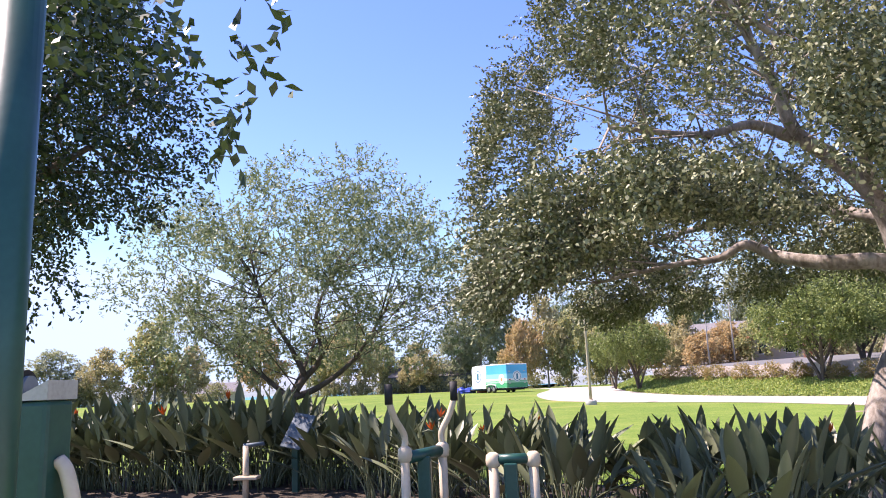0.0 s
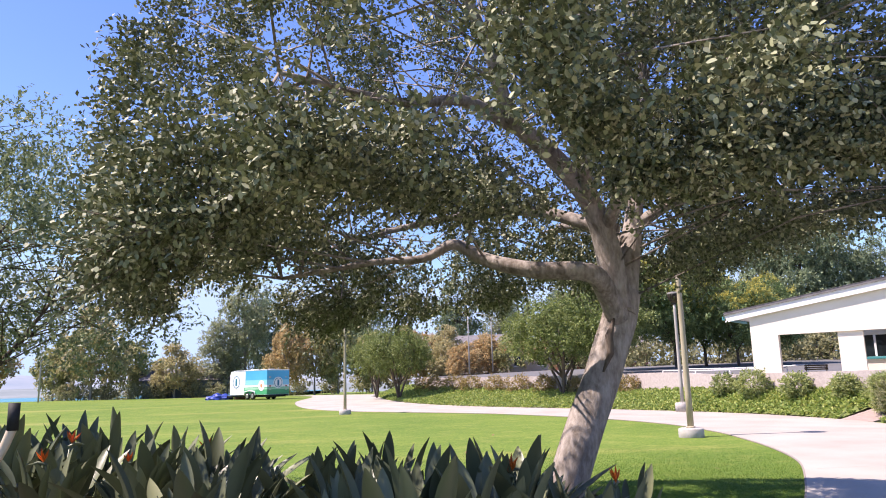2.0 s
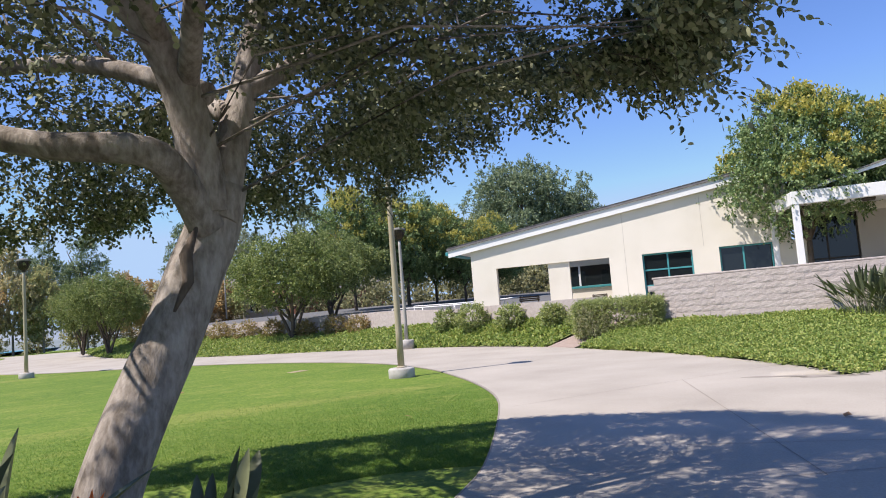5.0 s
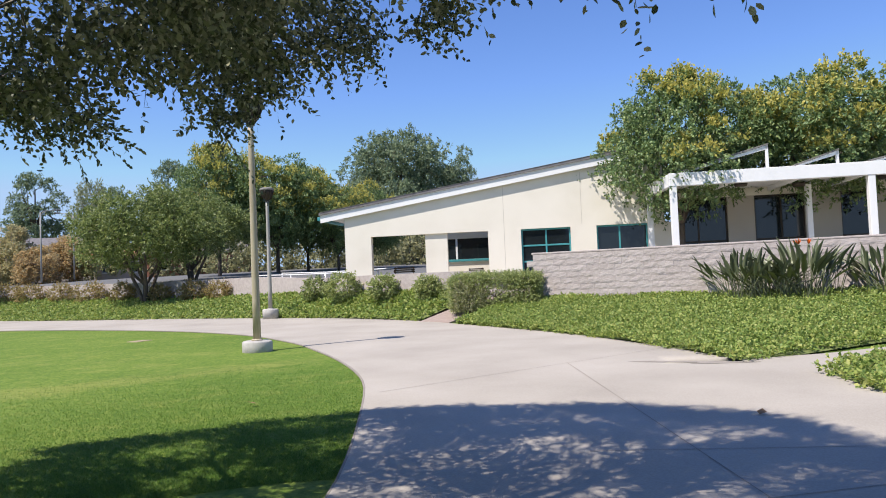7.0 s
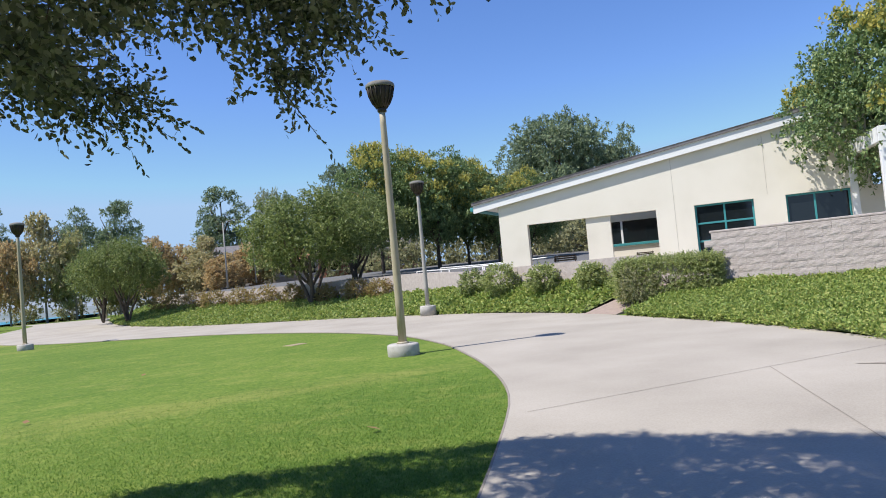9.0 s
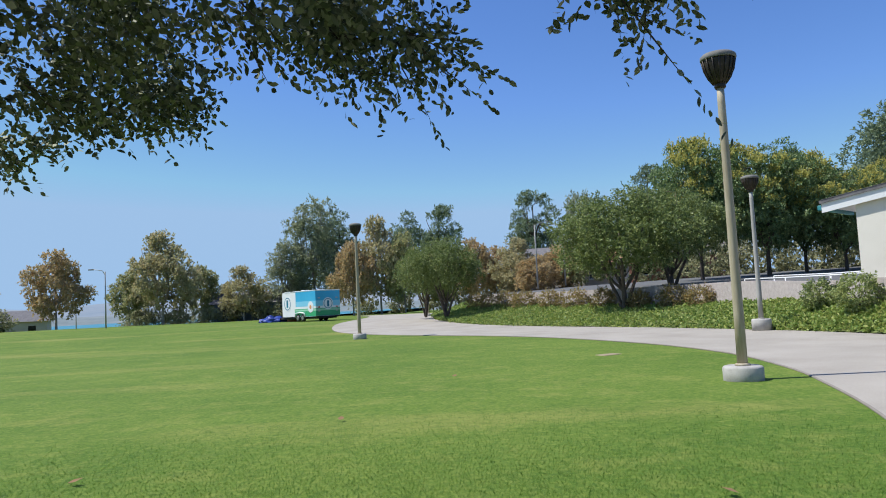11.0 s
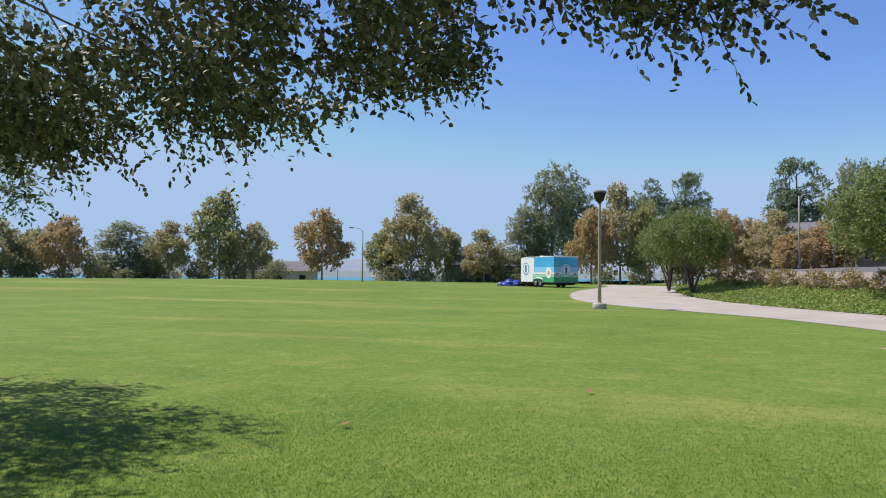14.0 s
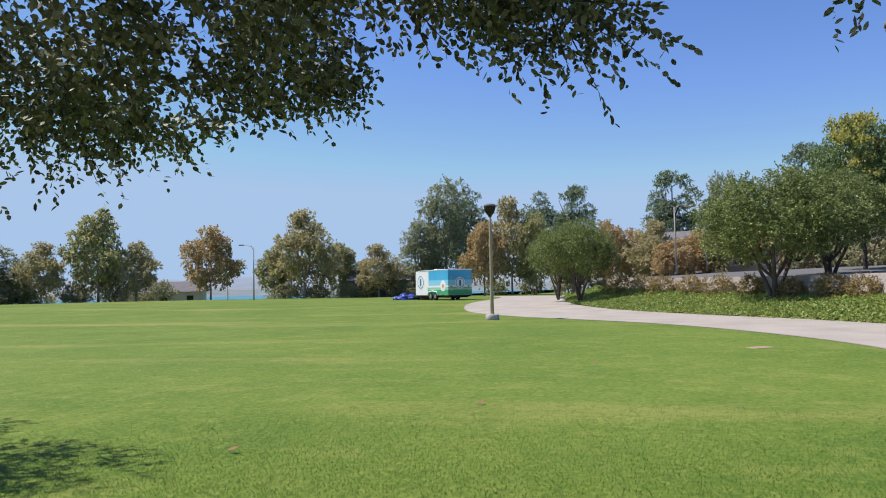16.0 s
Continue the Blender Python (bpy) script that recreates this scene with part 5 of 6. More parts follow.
plant(euc[0], "eucalyptus", [(-6.2, 112, 19.6, 10.0, 0, 0.3), (14.9, 115, 17.4, 6.6, 100, 2.0)])
plant(euc[1], "eucalyptus", [(-8.3, 110, 11.6, 8.4, 0, 0.3), (-38.8, 116, 8.6, 11.0, 30, None), (-53.5, 122, 8.0, 9.0, 100, None)])
rnd = far_tree("evergreen_tree", "round", 60, "rounded evergreen tree with dense glossy leaves", "evergreen trees in the bed")
plant(rnd, "round", [(18.3, 41.3, 6.3, 7.6, 0, 0.75), (4.25, 53.6, 5.4, 5.8, 90, 0.7), (2.6, 57.5, 5.4, 4.2, 30, 0.7), (21.8, 47.0, 6.0, 7.0, 200, 1.7)])
gold = [far_tree("goldenrain_tree", "golden", s, "broad green tree topped with yellow seed pods", "trees with yellow pods") for s in (70, 71)]
plant(gold[0], "golden", [(24.0, 56, 10.2, 8.4, 0, 1.8), (63.8, 28.4, 7.7, 7.4, 0, 1.36), (31.0, 60, 9.0, 8.0, 120, 1.8), (36.0, 62, 8.0, 7.0, 220, 1.7)])
plant(gold[1], "golden", [(28.6, 57, 10.0, 9.4, 0, 1.8), (74.0, 31.6, 8.0, 8.4, 50, 1.36), (33.5, 58, 7.6, 7.0, 200, 1.8), (81.0, 38, 8.8, 8.4, 190, 1.36)])
bush = far_tree("bush", "bush", 80, "grey-green rounded bush at the lawn's edge", "bushes at the lawn's edge")
plant(bush, "bush", [(az, dist, 2.6 * k, 4.2 * k, az * 31, z) for az, dist, k, z in (
    (-27.8, 106, 1.0, None), (-40.5, 112, 1.2, None), (-33.6, 112, 1.1, None), (-19.0, 108, 0.8, None), (-10.2, 106, 0.9, None), (-14.2, 106, 0.8, None), (-45.0, 112, 1.2, None), (-8.8, 104, 0.8, None), (0.5, 102, 1.0, 0.5), (3.4, 104, 1.2, 0.5),
    (-48.5, 113, 1.3, None), (-37.2, 113, 1.3, None), (-31.0, 110, 1.0, None), (-16.2, 109, 0.9, None), (-12.8, 107, 0.8, None), (-53.0, 113, 1.3, None), (5.8, 104, 1.4, 0.8), (-2.3, 103, 0.9, 0.5), (21.0, 78, 1.5, 2.2), (24.5, 74, 1.5, 2.2), (28.0, 72, 1.6, 2.0), (32.0, 70, 1.6, 1.9),
    (36.0, 72, 1.7, 1.8), (40.0, 74, 1.8, 1.7), (44.0, 72, 1.8, 1.5), (16.0, 96, 1.3, 2.2), (18.5, 90, 1.3, 2.4), (9.5, 104, 1.4, 1.8), (12.5, 104, 1.4, 2.0))]
      + [(-58 + 1.9 * k + 0.6 * math.sin(k * 5.1), 114 + 4 * math.sin(k * 2.3), 1.9 + 0.6 * math.sin(k * 3.7), 4.6, k * 77, None) for k in range(26) if not 15 < k < 20])


# ---- shrubs in the beds ----
def shrub(m, seed, size, mat, label, group, count=420, leaf=0.07, clipped=False):
    rng = np.random.default_rng(seed)
    s = empty("shrub", m, label, "shrub", group)
    p, d = blob_points(rng, count, (0, 0, size[2] * 0.55), (size[0] / 2, size[1] / 2, size[2] * 0.5), hollow=0.5, lumps=0.35, scale=1.4, seed=seed, gap=-0.35)
    if clipped:
        # sheared to a soft block: flat top and sides
        q = np.sign(d) * np.abs(d) ** 0.7
        q = q / np.max(np.abs(q), axis=1, keepdims=True)
        p = q * [size[0] / 2, size[1] / 2, size[2] / 2] * rng.uniform(0.82, 1.0, (len(p), 1)) + [0, 0, size[2] / 2]
    st = [([(0, 0, -0.05), (0.02, 0, size[2] * 0.3)], 0.03, 0.02)]
    tagged(part("stem_tangle", limbs_mesh("stem_tangle", st + grow(rng, st, p[:14], 0.012), 5), M_BARK_DARK, s), kind="stuff")
    v, f = leaves(rng, p, d, 10, leaf, leaf * 0.6, 0.2, 0.0)
    part("foliage", np_mesh("foliage", v, f), mat, s)
    return s


def bed_at(x, y, t):
    return pose(x, y, ground_z(x, y) + 0.06 + 0.6 * t, 0, 0, x * 57)


shrub(bed_at(21.55, 23.05, 0.4), 1, (1.0, 0.95, 0.95), M_BUSH, "small golden-green shrub beside the steps", "shrubs by the steps", 420, 0.05)
shrub(bed_at(22.9, 25.0, 0.6), 6, (1.2, 1.0, 0.95), M_HEDGE, "loose green shrub by the steps", "shrubs by the steps", 480, 0.05)
shrub(pose(22.55, 22.75, ground_z(22, 22) + 0.42, 0, 0, 122), 2, (2.8, 1.3, 1.02), M_HEDGE, "clipped flat-topped green hedge against the block wall", "shrubs by the steps", 5600, 0.055, clipped=True)
for i, (x, y, t, s, dry) in enumerate(((22.8, 26.6, 0.95, 0.7, 0), (22.2, 28.6, 1.0, 0.75, 0), (21.9, 31.0, 1.0, 0.9, 0), (22.1, 33.4, 1.0, 0.8, 0), (22.0, 43.3, 0.9, 0.9, 1), (21.4, 45.3, 0.9, 1.0, 1), (20.4, 47.8, 0.85, 0.9, 1),
                                        (19.4, 51.0, 0.8, 1.1, 1), (18.2, 53.6, 0.8, 1.2, 1), (17.2, 56.2, 0.85, 1.1, 1), (16.0, 58.6, 0.8, 1.1, 1), (15.2, 61.0, 0.8, 1.2, 1), (14.2, 63.8, 0.8, 1.1, 1), (13.4, 66.4, 0.8, 1.0, 1))):
    shrub(bed_at(x, y, t), 20 + i, (1.5 * s, 1.2 * s, 1.15 * s), M_DRY if dry else M_HEDGE, "straggly tan and rust shrub against the low wall" if dry else "leafy green shrub against the low wall", "shrubs along the wall", 360, 0.09)


# ---- bird of paradise plants ----
def paddle(length, wide, lean, seed):
    """A stalked paddle leaf that rises along z and leans to +x."""
    bm = bmesh.new()
    pr = random.Random(seed)
    n = 9
    stalk = length * 0.5
    pts = []
    for i in range(n + 1):
        t = i / n
        pts.append(Vector((lean * (t ** 1.8) * length, 0, length * t * (1 - 0.12 * lean * t))))
    tube(bm, [tuple(p) for p in pts[:6]], [0.012, 0.012, 0.011, 0.01, 0.009, 0.007], 5)
    rows = []
    m = 8
    for i in range(m + 1):
        t = 0.56 + 0.44 * i / m
        k = t * n
        a = min(int(k), n - 1)
        c = pts[a].lerp(pts[a + 1], k - a)
        u = i / m
        w = wide * (math.sin(math.pi * min(1.0, u * 0.93 + 0.07)) ** 0.75) * 0.5 if 0 < i < m else 0.006
        cup = w * 0.45
        rows.append((bm.verts.new(c + Vector((-cup, -w, 0.0))), bm.verts.new(c), bm.verts.new(c + Vector((-cup, w, 0.0)))))
    for r0, r1 in zip(rows, rows[1:]):
        for k in range(2):
            bm.faces.new((r0[k], r0[k + 1], r1[k + 1], r1[k])).smooth = True
    return bm_mesh("leaf", bm)


PADDLES = [paddle(L, W, ln, s) for s, (L, W, ln) in enumerate(((1.1, 0.2, 0.3), (1.02, 0.22, 0.55), (0.95, 0.21, 0.85), (1.18, 0.18, 0.16), (0.8, 0.21, 1.05)))]
for me in PADDLES:
    me.materials.append(M_STREL_OBJ)


def flower_mesh():
    bm = bmesh.new()
    for a, b in (((0, 0, 0), (0.03, 0.0, 0.14)), ((0, 0, 0), (-0.05, 0.02, 0.13)), ((0, 0, 0), (0.09, -0.02, 0.11)), ((0, 0, 0), (0.0, 0.05, 0.12))):
        a, b = Vector(a), Vector(b)
        mid = (a + b) / 2
        s = Vector((0.012, 0.012, 0))
        q = [bm.verts.new(v) for v in (a, mid + s, b, mid - s)]
        bm.faces.new(q)
        q2 = [bm.verts.new(v) for v in (a, mid + Vector((0.012, -0.012, 0)), b, mid - Vector((0.012, -0.012, 0)))]
        bm.faces.new(q2)
    return bm_mesh("flower", bm)


FLOWER = flower_mesh()
FLOWER.materials.append(M_FLOWER)
stem_bm = bmesh.new()
tube(stem_bm, [(0, 0, 0), (0.03, 0, 0.5), (0.1, 0, 0.98)], [0.011, 0.01, 0.009], 5)
tube(stem_bm, [(0.08, 0, 0.97), (0.17, 0, 1.0), (0.27, 0, 0.98)], [0.016, 0.018, 0.002], 5)
STEM = bm_mesh("flower_stem", stem_bm)
STEM.materials.append(M_STREL_OBJ)


def strelitzia(m, seed, n=16, flowers=0, spread=0.3, slim=0.7, label="bird of paradise clump with dark paddle leaves", group="bird of paradise plants"):
    pr = random.Random(seed)
    s = empty("bird_of_paradise", m, label, "flowering plant", group)
    for k in range(n):
        a = pr.uniform(0, 360)
        r = spread * pr.uniform(0.1, 1)
        ob = new("leaf", PADDLES[pr.choice((0, 0, 1, 1, 2, 3, 3, 4))])
        ob.parent = s
        turn = a + pr.uniform(-50, 50)
        ob.matrix_basis = pose(r * math.cos(radians(a)), r * math.sin(radians(a)), -0.02, pr.uniform(-9, 9), pr.uniform(-6, 10), turn) @ Matrix.Scale(pr.uniform(0.72, 1.08), 4) @ Matrix.Diagonal((1, slim, 1, 1))
    for k in range(flowers):
        a = pr.uniform(0, 360)
        st = new("flower_stem", STEM)
        st.parent = s
        st.matrix_basis = pose(0.15 * math.cos(radians(a)), 0.15 * math.sin(radians(a)), 0, 0, 0, pr.uniform(0, 360))
        fl = new("flower", FLOWER)
        fl.parent = st
        fl.location = (0.12, 0, 1.0)
    return s


pr = random.Random(77)
count = 0
for row in range(4):
    for i in range(18):
        x = -8.6 + i * 0.78 + pr.uniform(-0.25, 0.25) + 0.3 * (row % 2)
        front = np.interp(x, [-9, -2, 0.2, 1.5, 2.3, 4.8], [12.6, 12.2, 10.0, 8.5, 6.8, 7.4])
        back = np.interp(x, [-9, -3, 1.0, 3.0, 4.8], [15.0, 14.2, 12.2, 10.6, 8.9])
        y = front + (back - front) * (row + 0.4) / 4 + pr.uniform(-0.2, 0.2)
        if x > 4.1 and abs(y - 8.6) < 0.5 or x > 5.0:
            continue
        count += 1
        tall = 1.36 if x < -2.2 else (1.1 if x < 0.5 else 0.98)
        strelitzia(on_ground(x, y, 0.02, pr.uniform(0, 360), tall * pr.uniform(0.85, 1.08)), 100 + count, n=27, flowers=(1 if count % 6 == 0 else 0))
strelitzia(on_ground(4.0, 8.1, 0.02, 200, 0.9), 901, 14, 2)
strelitzia(on_ground(5.35, 8.95, 0.02, 20, 0.75), 902, 12, 0)
for i, (x, y, t, sc) in enumerate(((25.0, 15.6, 0.75, 1.25), (25.6, 14.1, 0.75, 1.42), (25.2, 14.8, 0.7, 1.1), (26.5, 12.4, 0.75, 1.2), (27.3, 11.2, 0.75, 1.3))):
    strelitzia(bed_at(x, y, t) @ Matrix.Scale(sc, 4), 300 + i, n=90, flowers=3 if i == 1 else 0, spread=0.62, slim=0.42, label="large bird of paradise clump against the block wall", group="plants below the block wall")


# ---- exercise corner ----
def lever_station():
    o = Vector((0.24, 7.6, ground_z(0.24, 7.6)))
    g = empty("lever_trainer", pose(*o), "outdoor lever trainer with cream arms, black grips and a green crossbar", "exercise machine", "outdoor exercise machines")
    l, r = Vector((0.1, 7.42, 0)) - o, Vector((0.4, 7.78, 0)) - o
    for q, top in ((l, Vector((-0.1, -0.18, 0))), (r, Vector((0.13, 0.02, 0)))):
        base = Vector((q.x, q.y, 0))
        part("post", tube(bmesh.new(), [base + Vector((0, 0, -0.02)), base + Vector((0, 0, 0.95))], 0.042, 14), M_CREAM, g)
        part("joint_cap", lathe(bmesh.new(), [(0.03, -0.075), (0.06, -0.05), (0.068, 0), (0.06, 0.05), (0.03, 0.075)], 14, 0.93, base.x, base.y), M_CREAM, g)
        arm = part("arm", tube(bmesh.new(), [tuple(p) for p in smooth_line([tuple(base + Vector((0, 0, 0.98))), tuple(base + Vector((0.0, 0, 1.1))), tuple(base + top * 0.6 + Vector((0, 0, 1.25))), tuple(base + top + Vector((0, 0, 1.4)))], 5)], 0.03, 12), M_CREAM, g, "bent cream arm")
        part("grip", tube(bmesh.new(), [base + top + Vector((0, 0, 1.38)), base + top + Vector((0, 0, 1.56))], [0.036, 0.036], 12), M_RUBBER, arm, "black rubber grip")
    part("crossbar", tube(bmesh.new(), [l + Vector((0, 0, 0.9)), r + Vector((0, 0, 0.93))], 0.055, 12), M_GREEN, g, "green crossbar")
    c = (l + r) / 2
    part("column", boxed(c.x - 0.06, c.y - 0.06, -0.02, c.x + 0.06, c.y + 0.06, 0.9, bevel=0.015), M_GREEN, g, "green steel column")
    return g


def low_station():
    o = Vector((1.05, 7.35, ground_z(1.05, 7.35)))
    g = empty("step_trainer", pose(*o), "low outdoor trainer with cream posts and a green bar", "exercise machine", "outdoor exercise machines")
    for x in (-0.16, 0.19):
        part("post", tube(bmesh.new(), [(x, 0, -0.02), (x, 0, 0.86)], 0.043, 14), M_CREAM, g)
        part("joint_cap", lathe(bmesh.new(), [(0.03, -0.07), (0.06, -0.045), (0.066, 0.0), (0.058, 0.05), (0.03, 0.07)], 14, 0.86, x, 0), M_CREAM, g)
    part("crossbar", tube(bmesh.new(), [(-0.16, 0, 0.87), (0.19, 0, 0.87)], 0.045, 12), M_GREEN, g, "green crossbar")
    part("column", boxed(-0.07, -0.06, -0.02, 0.05, 0.06, 0.84, bevel=0.015), M_GREEN, g, "green steel column")
    return g


def sign_board():
    o = Vector((-2.35, 11.85, ground_z(-2.35, 11.85)))
    g = empty("instruction_sign", pose(*o, 0, 0, -8), "tilted pale blue-grey instruction sign with dark bars", "sign")
    part("post", boxed(-0.05, 0.05, -0.02, 0.05, 0.13, 0.86, bevel=0.01), M_GREEN, g, "dark green post")
    plate = part("plate", boxed(-0.18, -0.27, 0, 0.18, 0.33, 0.03, bevel=0.012), M_SIGN, g)
    plate.matrix_basis = pose(0.03, 0.1, 0.9, 56, 0, 0) @ pose(0, 0, 0, 0, 0, -12)
    for y in (-0.2, 0.26):
        part("bar", boxed(-0.11, y - 0.015, 0.031, 0.07, y + 0.015, 0.034, bevel=0), M_INK, plate)
    return g


def pedal_station():
    o = Vector((-2.92, 11.4, ground_z(-2.9, 11.4)))
    g = empty("pedal_trainer", pose(*o), "low cream pedal trainer half hidden by leaves", "exercise machine", "outdoor exercise machines")
    part("post", tube(bmesh.new(), [(0, 0, -0.02), (0, 0, 0.78)], 0.045, 12), M_CREAM, g)
    part("crank", tube(bmesh.new(), [(-0.04, 0, 0.78), (0.26, 0.05, 0.8)], 0.03, 10), M_SIGN, g)
    part("foot_plate", boxed(-0.16, -0.1, 0.3, 0.2, 0.1, 0.35, bevel=0.015), M_CREAM, g)
    return g


def big_station():
    o = Vector((-0.43, 2.89, ground_z(-0.4, 2.9)))
    g = empty("pull_trainer", pose(*o), "tall green steel exercise frame with a curved cream arm", "exercise machine", "outdoor exercise machines")
    part("column", tube(bmesh.new(), [(0, 0, -0.02), (0, 0, 3.3)], 0.085, 24), M_GREEN, g, "tall green round column")
    part("housing", boxed(-0.43, 0.68, 0.55, -0.28, 0.86, 1.54, bevel=0.02), M_GREEN, g, "dark green steel housing")
    part("housing", boxed(-0.56, 0.7, 0.98, -0.432, 0.84, 1.42, bevel=0.03), M_GREEN, g, "green steel side panel")
    bm = bmesh.new()
    q = [bm.verts.new(p) for p in ((-0.44, 0.67, 1.542), (-0.275, 0.67, 1.542), (-0.275, 0.67, 1.62), (-0.44, 0.87, 1.542), (-0.275, 0.87, 1.542), (-0.275, 0.87, 1.62))]
    for f in ((0, 1, 2), (5, 4, 3), (0, 3, 4, 1), (1, 4, 5, 2), (2, 5, 3, 0)):
        bm.faces.new([q[i] for i in f])
    part("cover", bm, M_FOOT, g, "grey sloping cover")
    part("hub", tube(bmesh.new(), [(-0.62, 0.76, 1.6), (-0.41, 0.76, 1.6)], 0.045, 14), M_SIGN, g, "grey hub")
    part("hub_ring", tube(bmesh.new(), [(-0.46, 0.76, 1.6), (-0.43, 0.76, 1.6)], 0.07, 14), M_RUBBER, g)
    part("seat_arm", tube(bmesh.new(), [tuple(p) for p in smooth_line([(-0.28, 0.77, 1.3), (-0.24, 0.77, 1.25), (-0.2, 0.77, 1.1), (-0.18, 0.77, 0.9), (-0.17, 0.77, 0.4), (-0.17, 0.77, -0.02)], 5)], 0.03, 12), M_CREAM, g, "curved cream tube")
    part("pedal_arm", tube(bmesh.new(), [(-0.42, 0.76, 0.98), (-0.42, 0.74, 0.4)], 0.03, 10), M_CREAM, g)
    part("foot_block", boxed(-0.56, 0.62, -0.02, -0.1, 0.9, 0.55, bevel=0.02), M_GREEN, g)
    return g


lever_station()
low_station()
sign_board()
pedal_station()
big_station()

# ---- clutter by the trailer and on the lawn ----
def tarp():
    bm = bmesh.new()
    bmesh.ops.create_icosphere(bm, subdivisions=4, radius=1)
    for v in bm.verts:
        n = noise.noise(v.co * 2.2) * 0.35 + noise.noise(v.co * 6) * 0.12
        v.co = Vector((v.co.x * 1.3, v.co.y * 0.8, max(-0.05, v.co.z) * 0.6)) * (1 + n)
        v.co.z = max(-0.03, v.co.z)
    ob = part("crumpled_tarp", bm, M_TARP)
    ob.matrix_basis = on_ground(-5.4, 82.2)
    return tagged(ob, "crumpled blue tarp bundle on the grass", "tarp")


tarp()
ob = part("crate", boxed(-0.5, -0.35, -0.02, 0.5, 0.35, 0.35, bevel=0.04), M_CRATE)
ob.matrix_basis = on_ground(-3.2, 81.0, 0, 20)
tagged(ob, "rusty brown crate beside the trailer", "crate")
# thin tan slab added in place of a bare dirt patch
ob = part("dirt_slab", boxed(-0.3, -0.2, -0.05, 0.3, 0.2, 0.014, bevel=0.02), M_BARE_DIRT)
ob.matrix_basis = on_ground(12.55, 27.5, 0, 25)
tagged(ob, "thin tan slab standing in for bare dirt in worn grass", "valve cover")
for i, (x, y, rz) in enumerate(((3.88, 16.05, 20), (6.2, 19.0, 80), (9.5, 14.2, 140), (12.4, 9.2, 10), (8.2, 24.0, 50))):
    bm = bmesh.new()
    q = [bm.verts.new(p) for p in ((-0.07, 0, 0.01), (-0.02, 0.045, 0.03), (0.07, 0.01, 0.045), (0.0, -0.05, 0.025))]
    bm.faces.new((q[0], q[1], q[2]))
    bm.faces.new((q[0], q[2], q[3]))
    ob = part("fallen_leaf", bm, M_DEADLEAF)
    ob.matrix_basis = on_ground(x, y, 0.025 if x < 10 else 0.035, rz)
    tagged(ob, "curled dry brown leaf on the ground", "leaf", "fallen leaves")

# ---- lake, far shore and town ----
lake = bmesh.new()
q = [lake.verts.new(p) for p in ((-260, 190, -0.8), (-40, 190, -0.8), (40, 560, -0.8), (-520, 560, -0.8))]
lake.faces.new(q)
bmesh.ops.recalc_face_normals(lake, faces=lake.faces)
tagged(part("water", lake, M_WATER), "pale teal lake beyond the lawn", "lake", kind="structure")


def hills(name, r, height, base, mat, seed, label):
    bm = bmesh.new()
    rows = []
    for k in range(181):
        a = radians(-100 + k * 200 / 180)
        h = base + height * (0.55 + 0.5 * noise.noise(Vector((math.sin(a) * 3 + seed, math.cos(a) * 3, 0))) + 0.16 * noise.noise(Vector((math.sin(a) * 14 + seed, math.cos(a) * 14, 0))))
        rows.append([bm.verts.new((6 + rr * math.sin(a), 9 + rr * math.cos(a), z)) for rr, z in ((r * 0.75, -4), (r * 0.9, h * 0.6), (r, h), (r * 1.1, -4))])
    for r0, r1 in zip(rows, rows[1:]):
        for k in range(3):
            bm.faces.new((r0[k], r0[k + 1], r1[k + 1], r1[k])).smooth = True
    bmesh.ops.recalc_face_normals(bm, faces=bm.faces)
    return tagged(part(name, bm, mat), label, "hills", kind="structure")


hills("backdrop", 1900, 60, 6, M_HILL, 1.0, "hills on the horizon, tinted blue-grey for haze")
hills("far_shore", 640, 6, 2.0, M_TOWN, 5.0, "low built-up far shore of the lake, tinted for haze")


def cottage(m, w, d, h, wall_mat, roof_mat, label):
    c = empty("house", m, label, "house", "houses beyond the park")
    part("wall", boxed(-w / 2, -d / 2, -0.3, w / 2, d / 2, h, bevel=0.02), wall_mat, c)
    bm = bmesh.new()
    q = [bm.verts.new(p) for p in ((-w / 2 - 0.5, -d / 2 - 0.5, h), (w / 2 + 0.5, -d / 2 - 0.5, h), (w / 2 + 0.5, d / 2 + 0.5, h), (-w / 2 - 0.5, d / 2 + 0.5, h), (-w / 2 - 0.3, 0, h + d * 0.25), (w / 2 + 0.3, 0, h + d * 0.25))]
    for f in ((0, 1, 5, 4), (2, 3, 4, 5), (3, 0, 4), (1, 2, 5), (3, 2, 1, 0)):
        bm.faces.new([q[i] for i in f])
    part("roof", bm, roof_mat, c, "pitched roof")
    for k in range(3):
        x = -w / 2 + w * (k + 0.5) / 3
        wd = part("window", boxed(x - 0.6, -d / 2 - 0.03, h * 0.35, x + 0.6, -d / 2 + 0.02, h * 0.75, bevel=0.01), M_GLASS, c)
        part("window_frame", boxed(x - 0.68, -d / 2 - 0.02, h * 0.35 - 0.1, x + 0.68, -d / 2 + 0.01, h * 0.35, bevel=0.01), M_WHITE, wd)
    return c


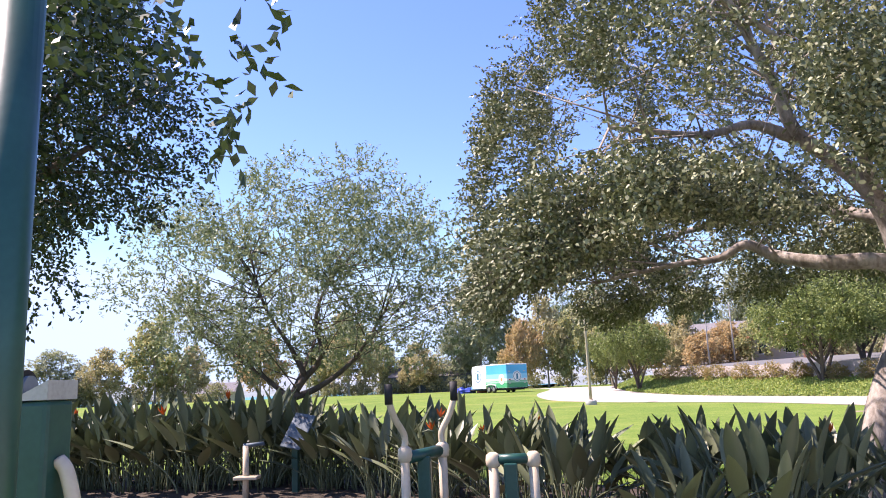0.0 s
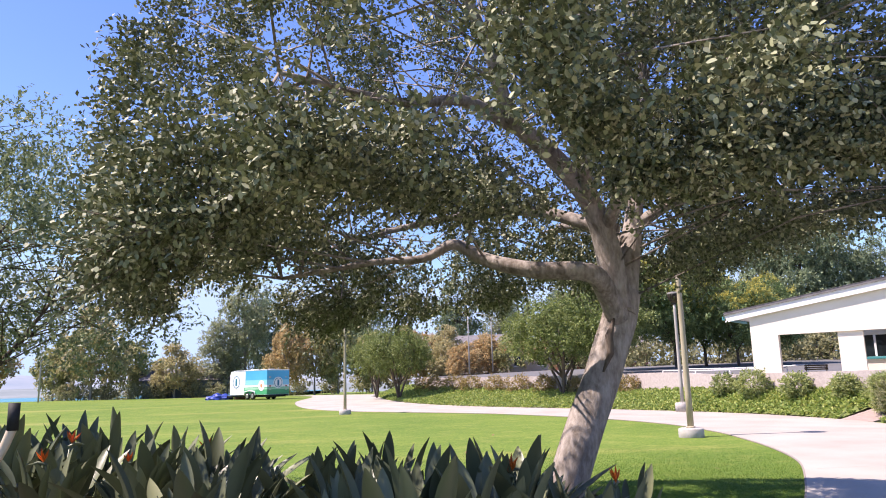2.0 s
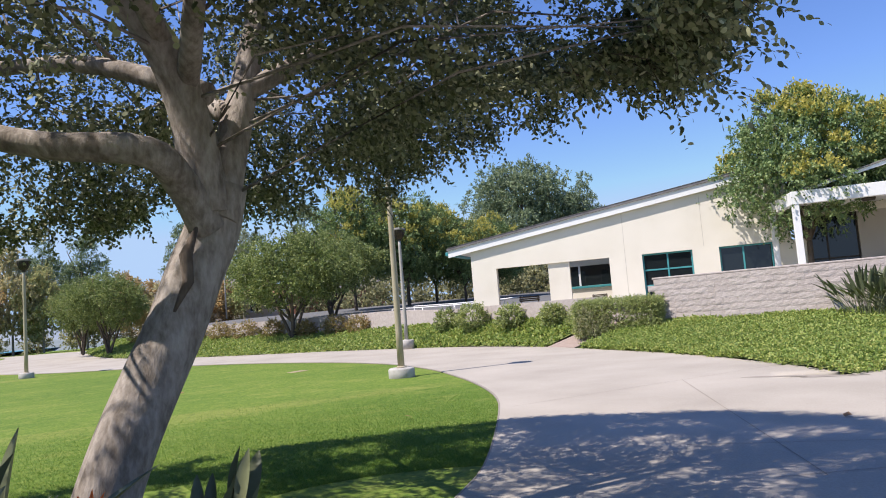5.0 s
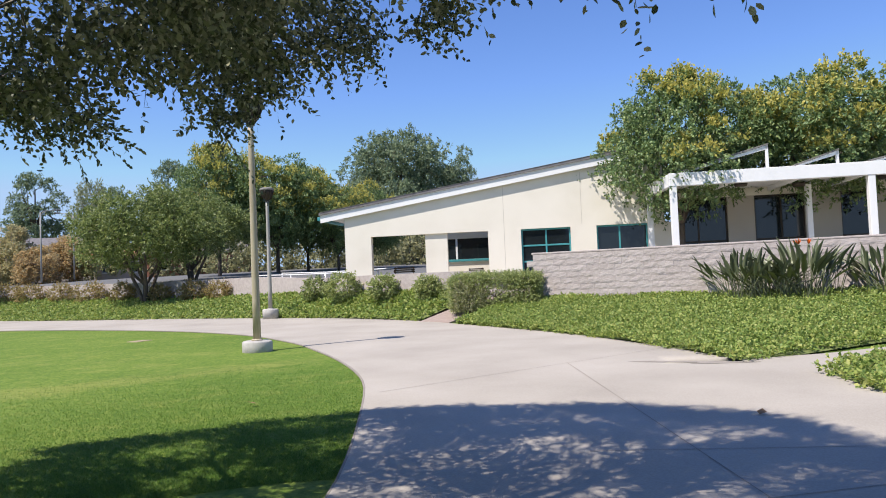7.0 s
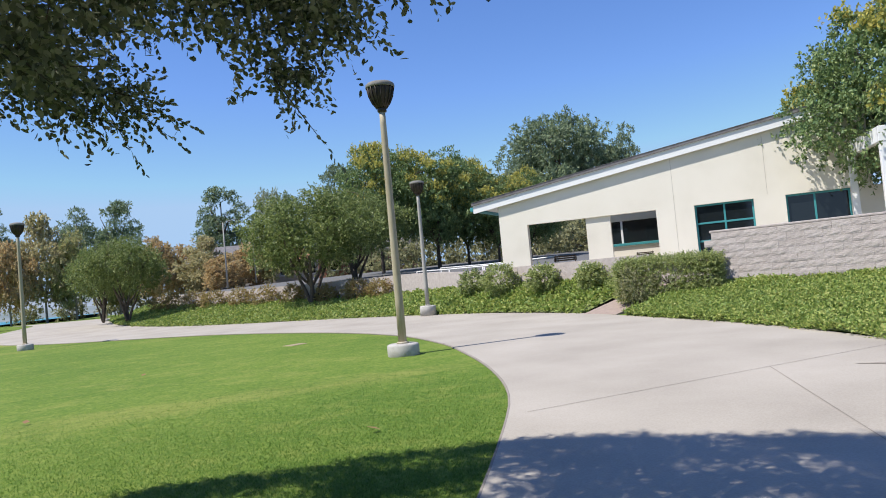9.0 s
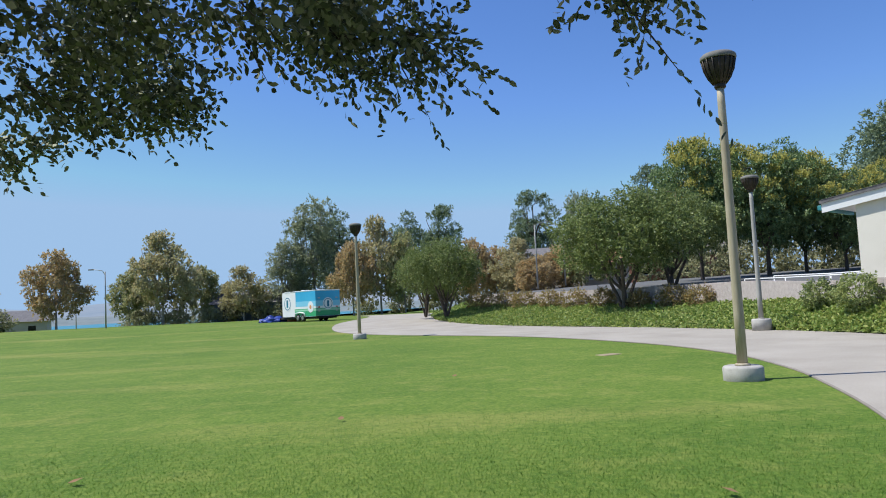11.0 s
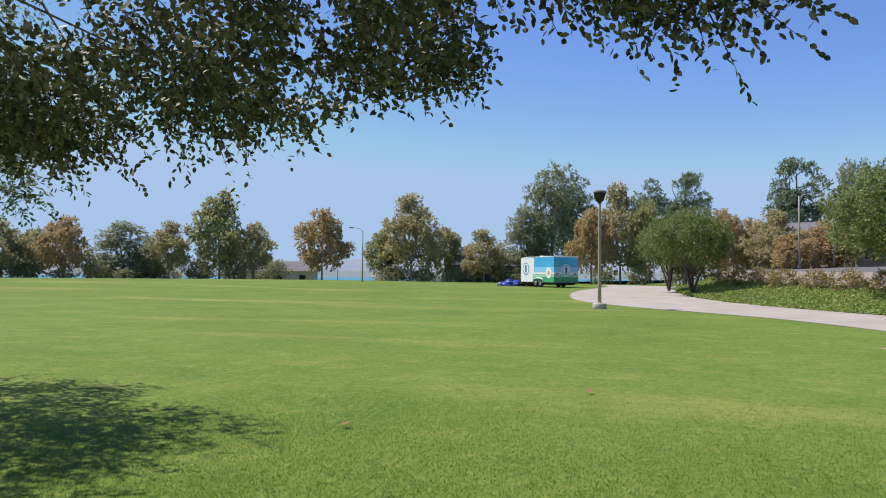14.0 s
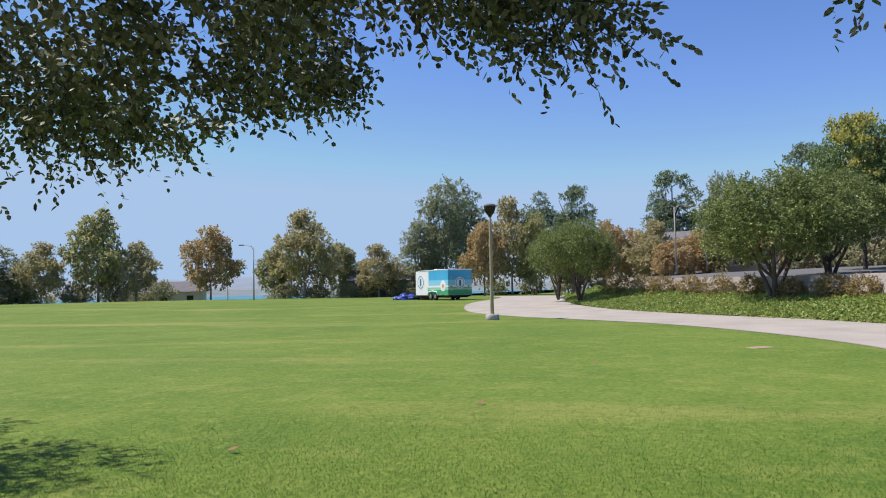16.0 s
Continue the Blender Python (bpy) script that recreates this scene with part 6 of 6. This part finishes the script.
cottage(pose(*at_angle(-10.6, 112, 0.2), 0, 0, 8), 12, 7, 2.8, M_HOUSE, M_ROOF, "low blue-grey house with a grey roof")
cottage(pose(*at_angle(-27.5, 150, -1.0), 0, 0, 20), 14, 8, 3.0, M_HOUSEWALL, M_ROOF, "tan lakeside house with a grey roof")
cottage(pose(*at_angle(13.2, 100, 2.4), 0, 0, -20), 8, 6, 4.6, M_HOUSEWALL, M_ROOF, "tan two-storey house among the trees")
cottage(pose(*at_angle(22.5, 82, 2.6), 0, 0, -20), 11, 6, 2.6, M_BRICK, M_ROOF, "red brick house beyond the road")
cottage(pose(*at_angle(18.0, 90, 2.6), 0, 0, -20), 9, 6, 2.8, M_HOUSEWALL, M_BRICK, "tan house with a red roof beyond the road")


# ---- mown grass near the walk ----
def turf(count, seed):
    rng = np.random.default_rng(seed)
    edge = resample(LAWN_EDGE, 300)
    k = rng.uniform(0, 1, count) * rng.uniform(0, 1, count) ** 0.8
    ang = rng.uniform(radians(-48), radians(42), count)
    r = 2.4 + 8.5 * k
    xy = np.c_[6.85 + r * np.sin(ang), 8.8 + r * np.cos(ang)]
    lim = np.interp(xy[:, 1], edge[:, 1], edge[:, 0])
    xy = xy[(xy[:, 0] < lim - 0.02) & ((xy[:, 0] > 5.9) | (xy[:, 1] > 12.4))]
    z = np.array([ground_z(x, y) for x, y in xy])
    n = len(xy)
    hgt = rng.uniform(0.012, 0.03, n)
    a = rng.uniform(0, 2 * math.pi, n)
    w = rng.uniform(0.0025, 0.0045, n) * (1 + 0.05 * np.hypot(xy[:, 0] - 6.8, xy[:, 1] - 9))
    side = np.c_[np.cos(a) * w, np.sin(a) * w, np.zeros(n)]
    foot = np.c_[xy, z - 0.005]
    tip = foot + np.c_[rng.normal(0, 0.018, n), rng.normal(0, 0.018, n), hgt]
    v = np.stack([foot - side, foot + side, tip], axis=1).reshape(-1, 3)
    ob = part("grass", np_mesh("grass", v, np.arange(len(v)).reshape(-1, 3)), M_BLADE)
    return tagged(ob, "short mown grass blades", "grass", kind="stuff")


turf(230000, 40)
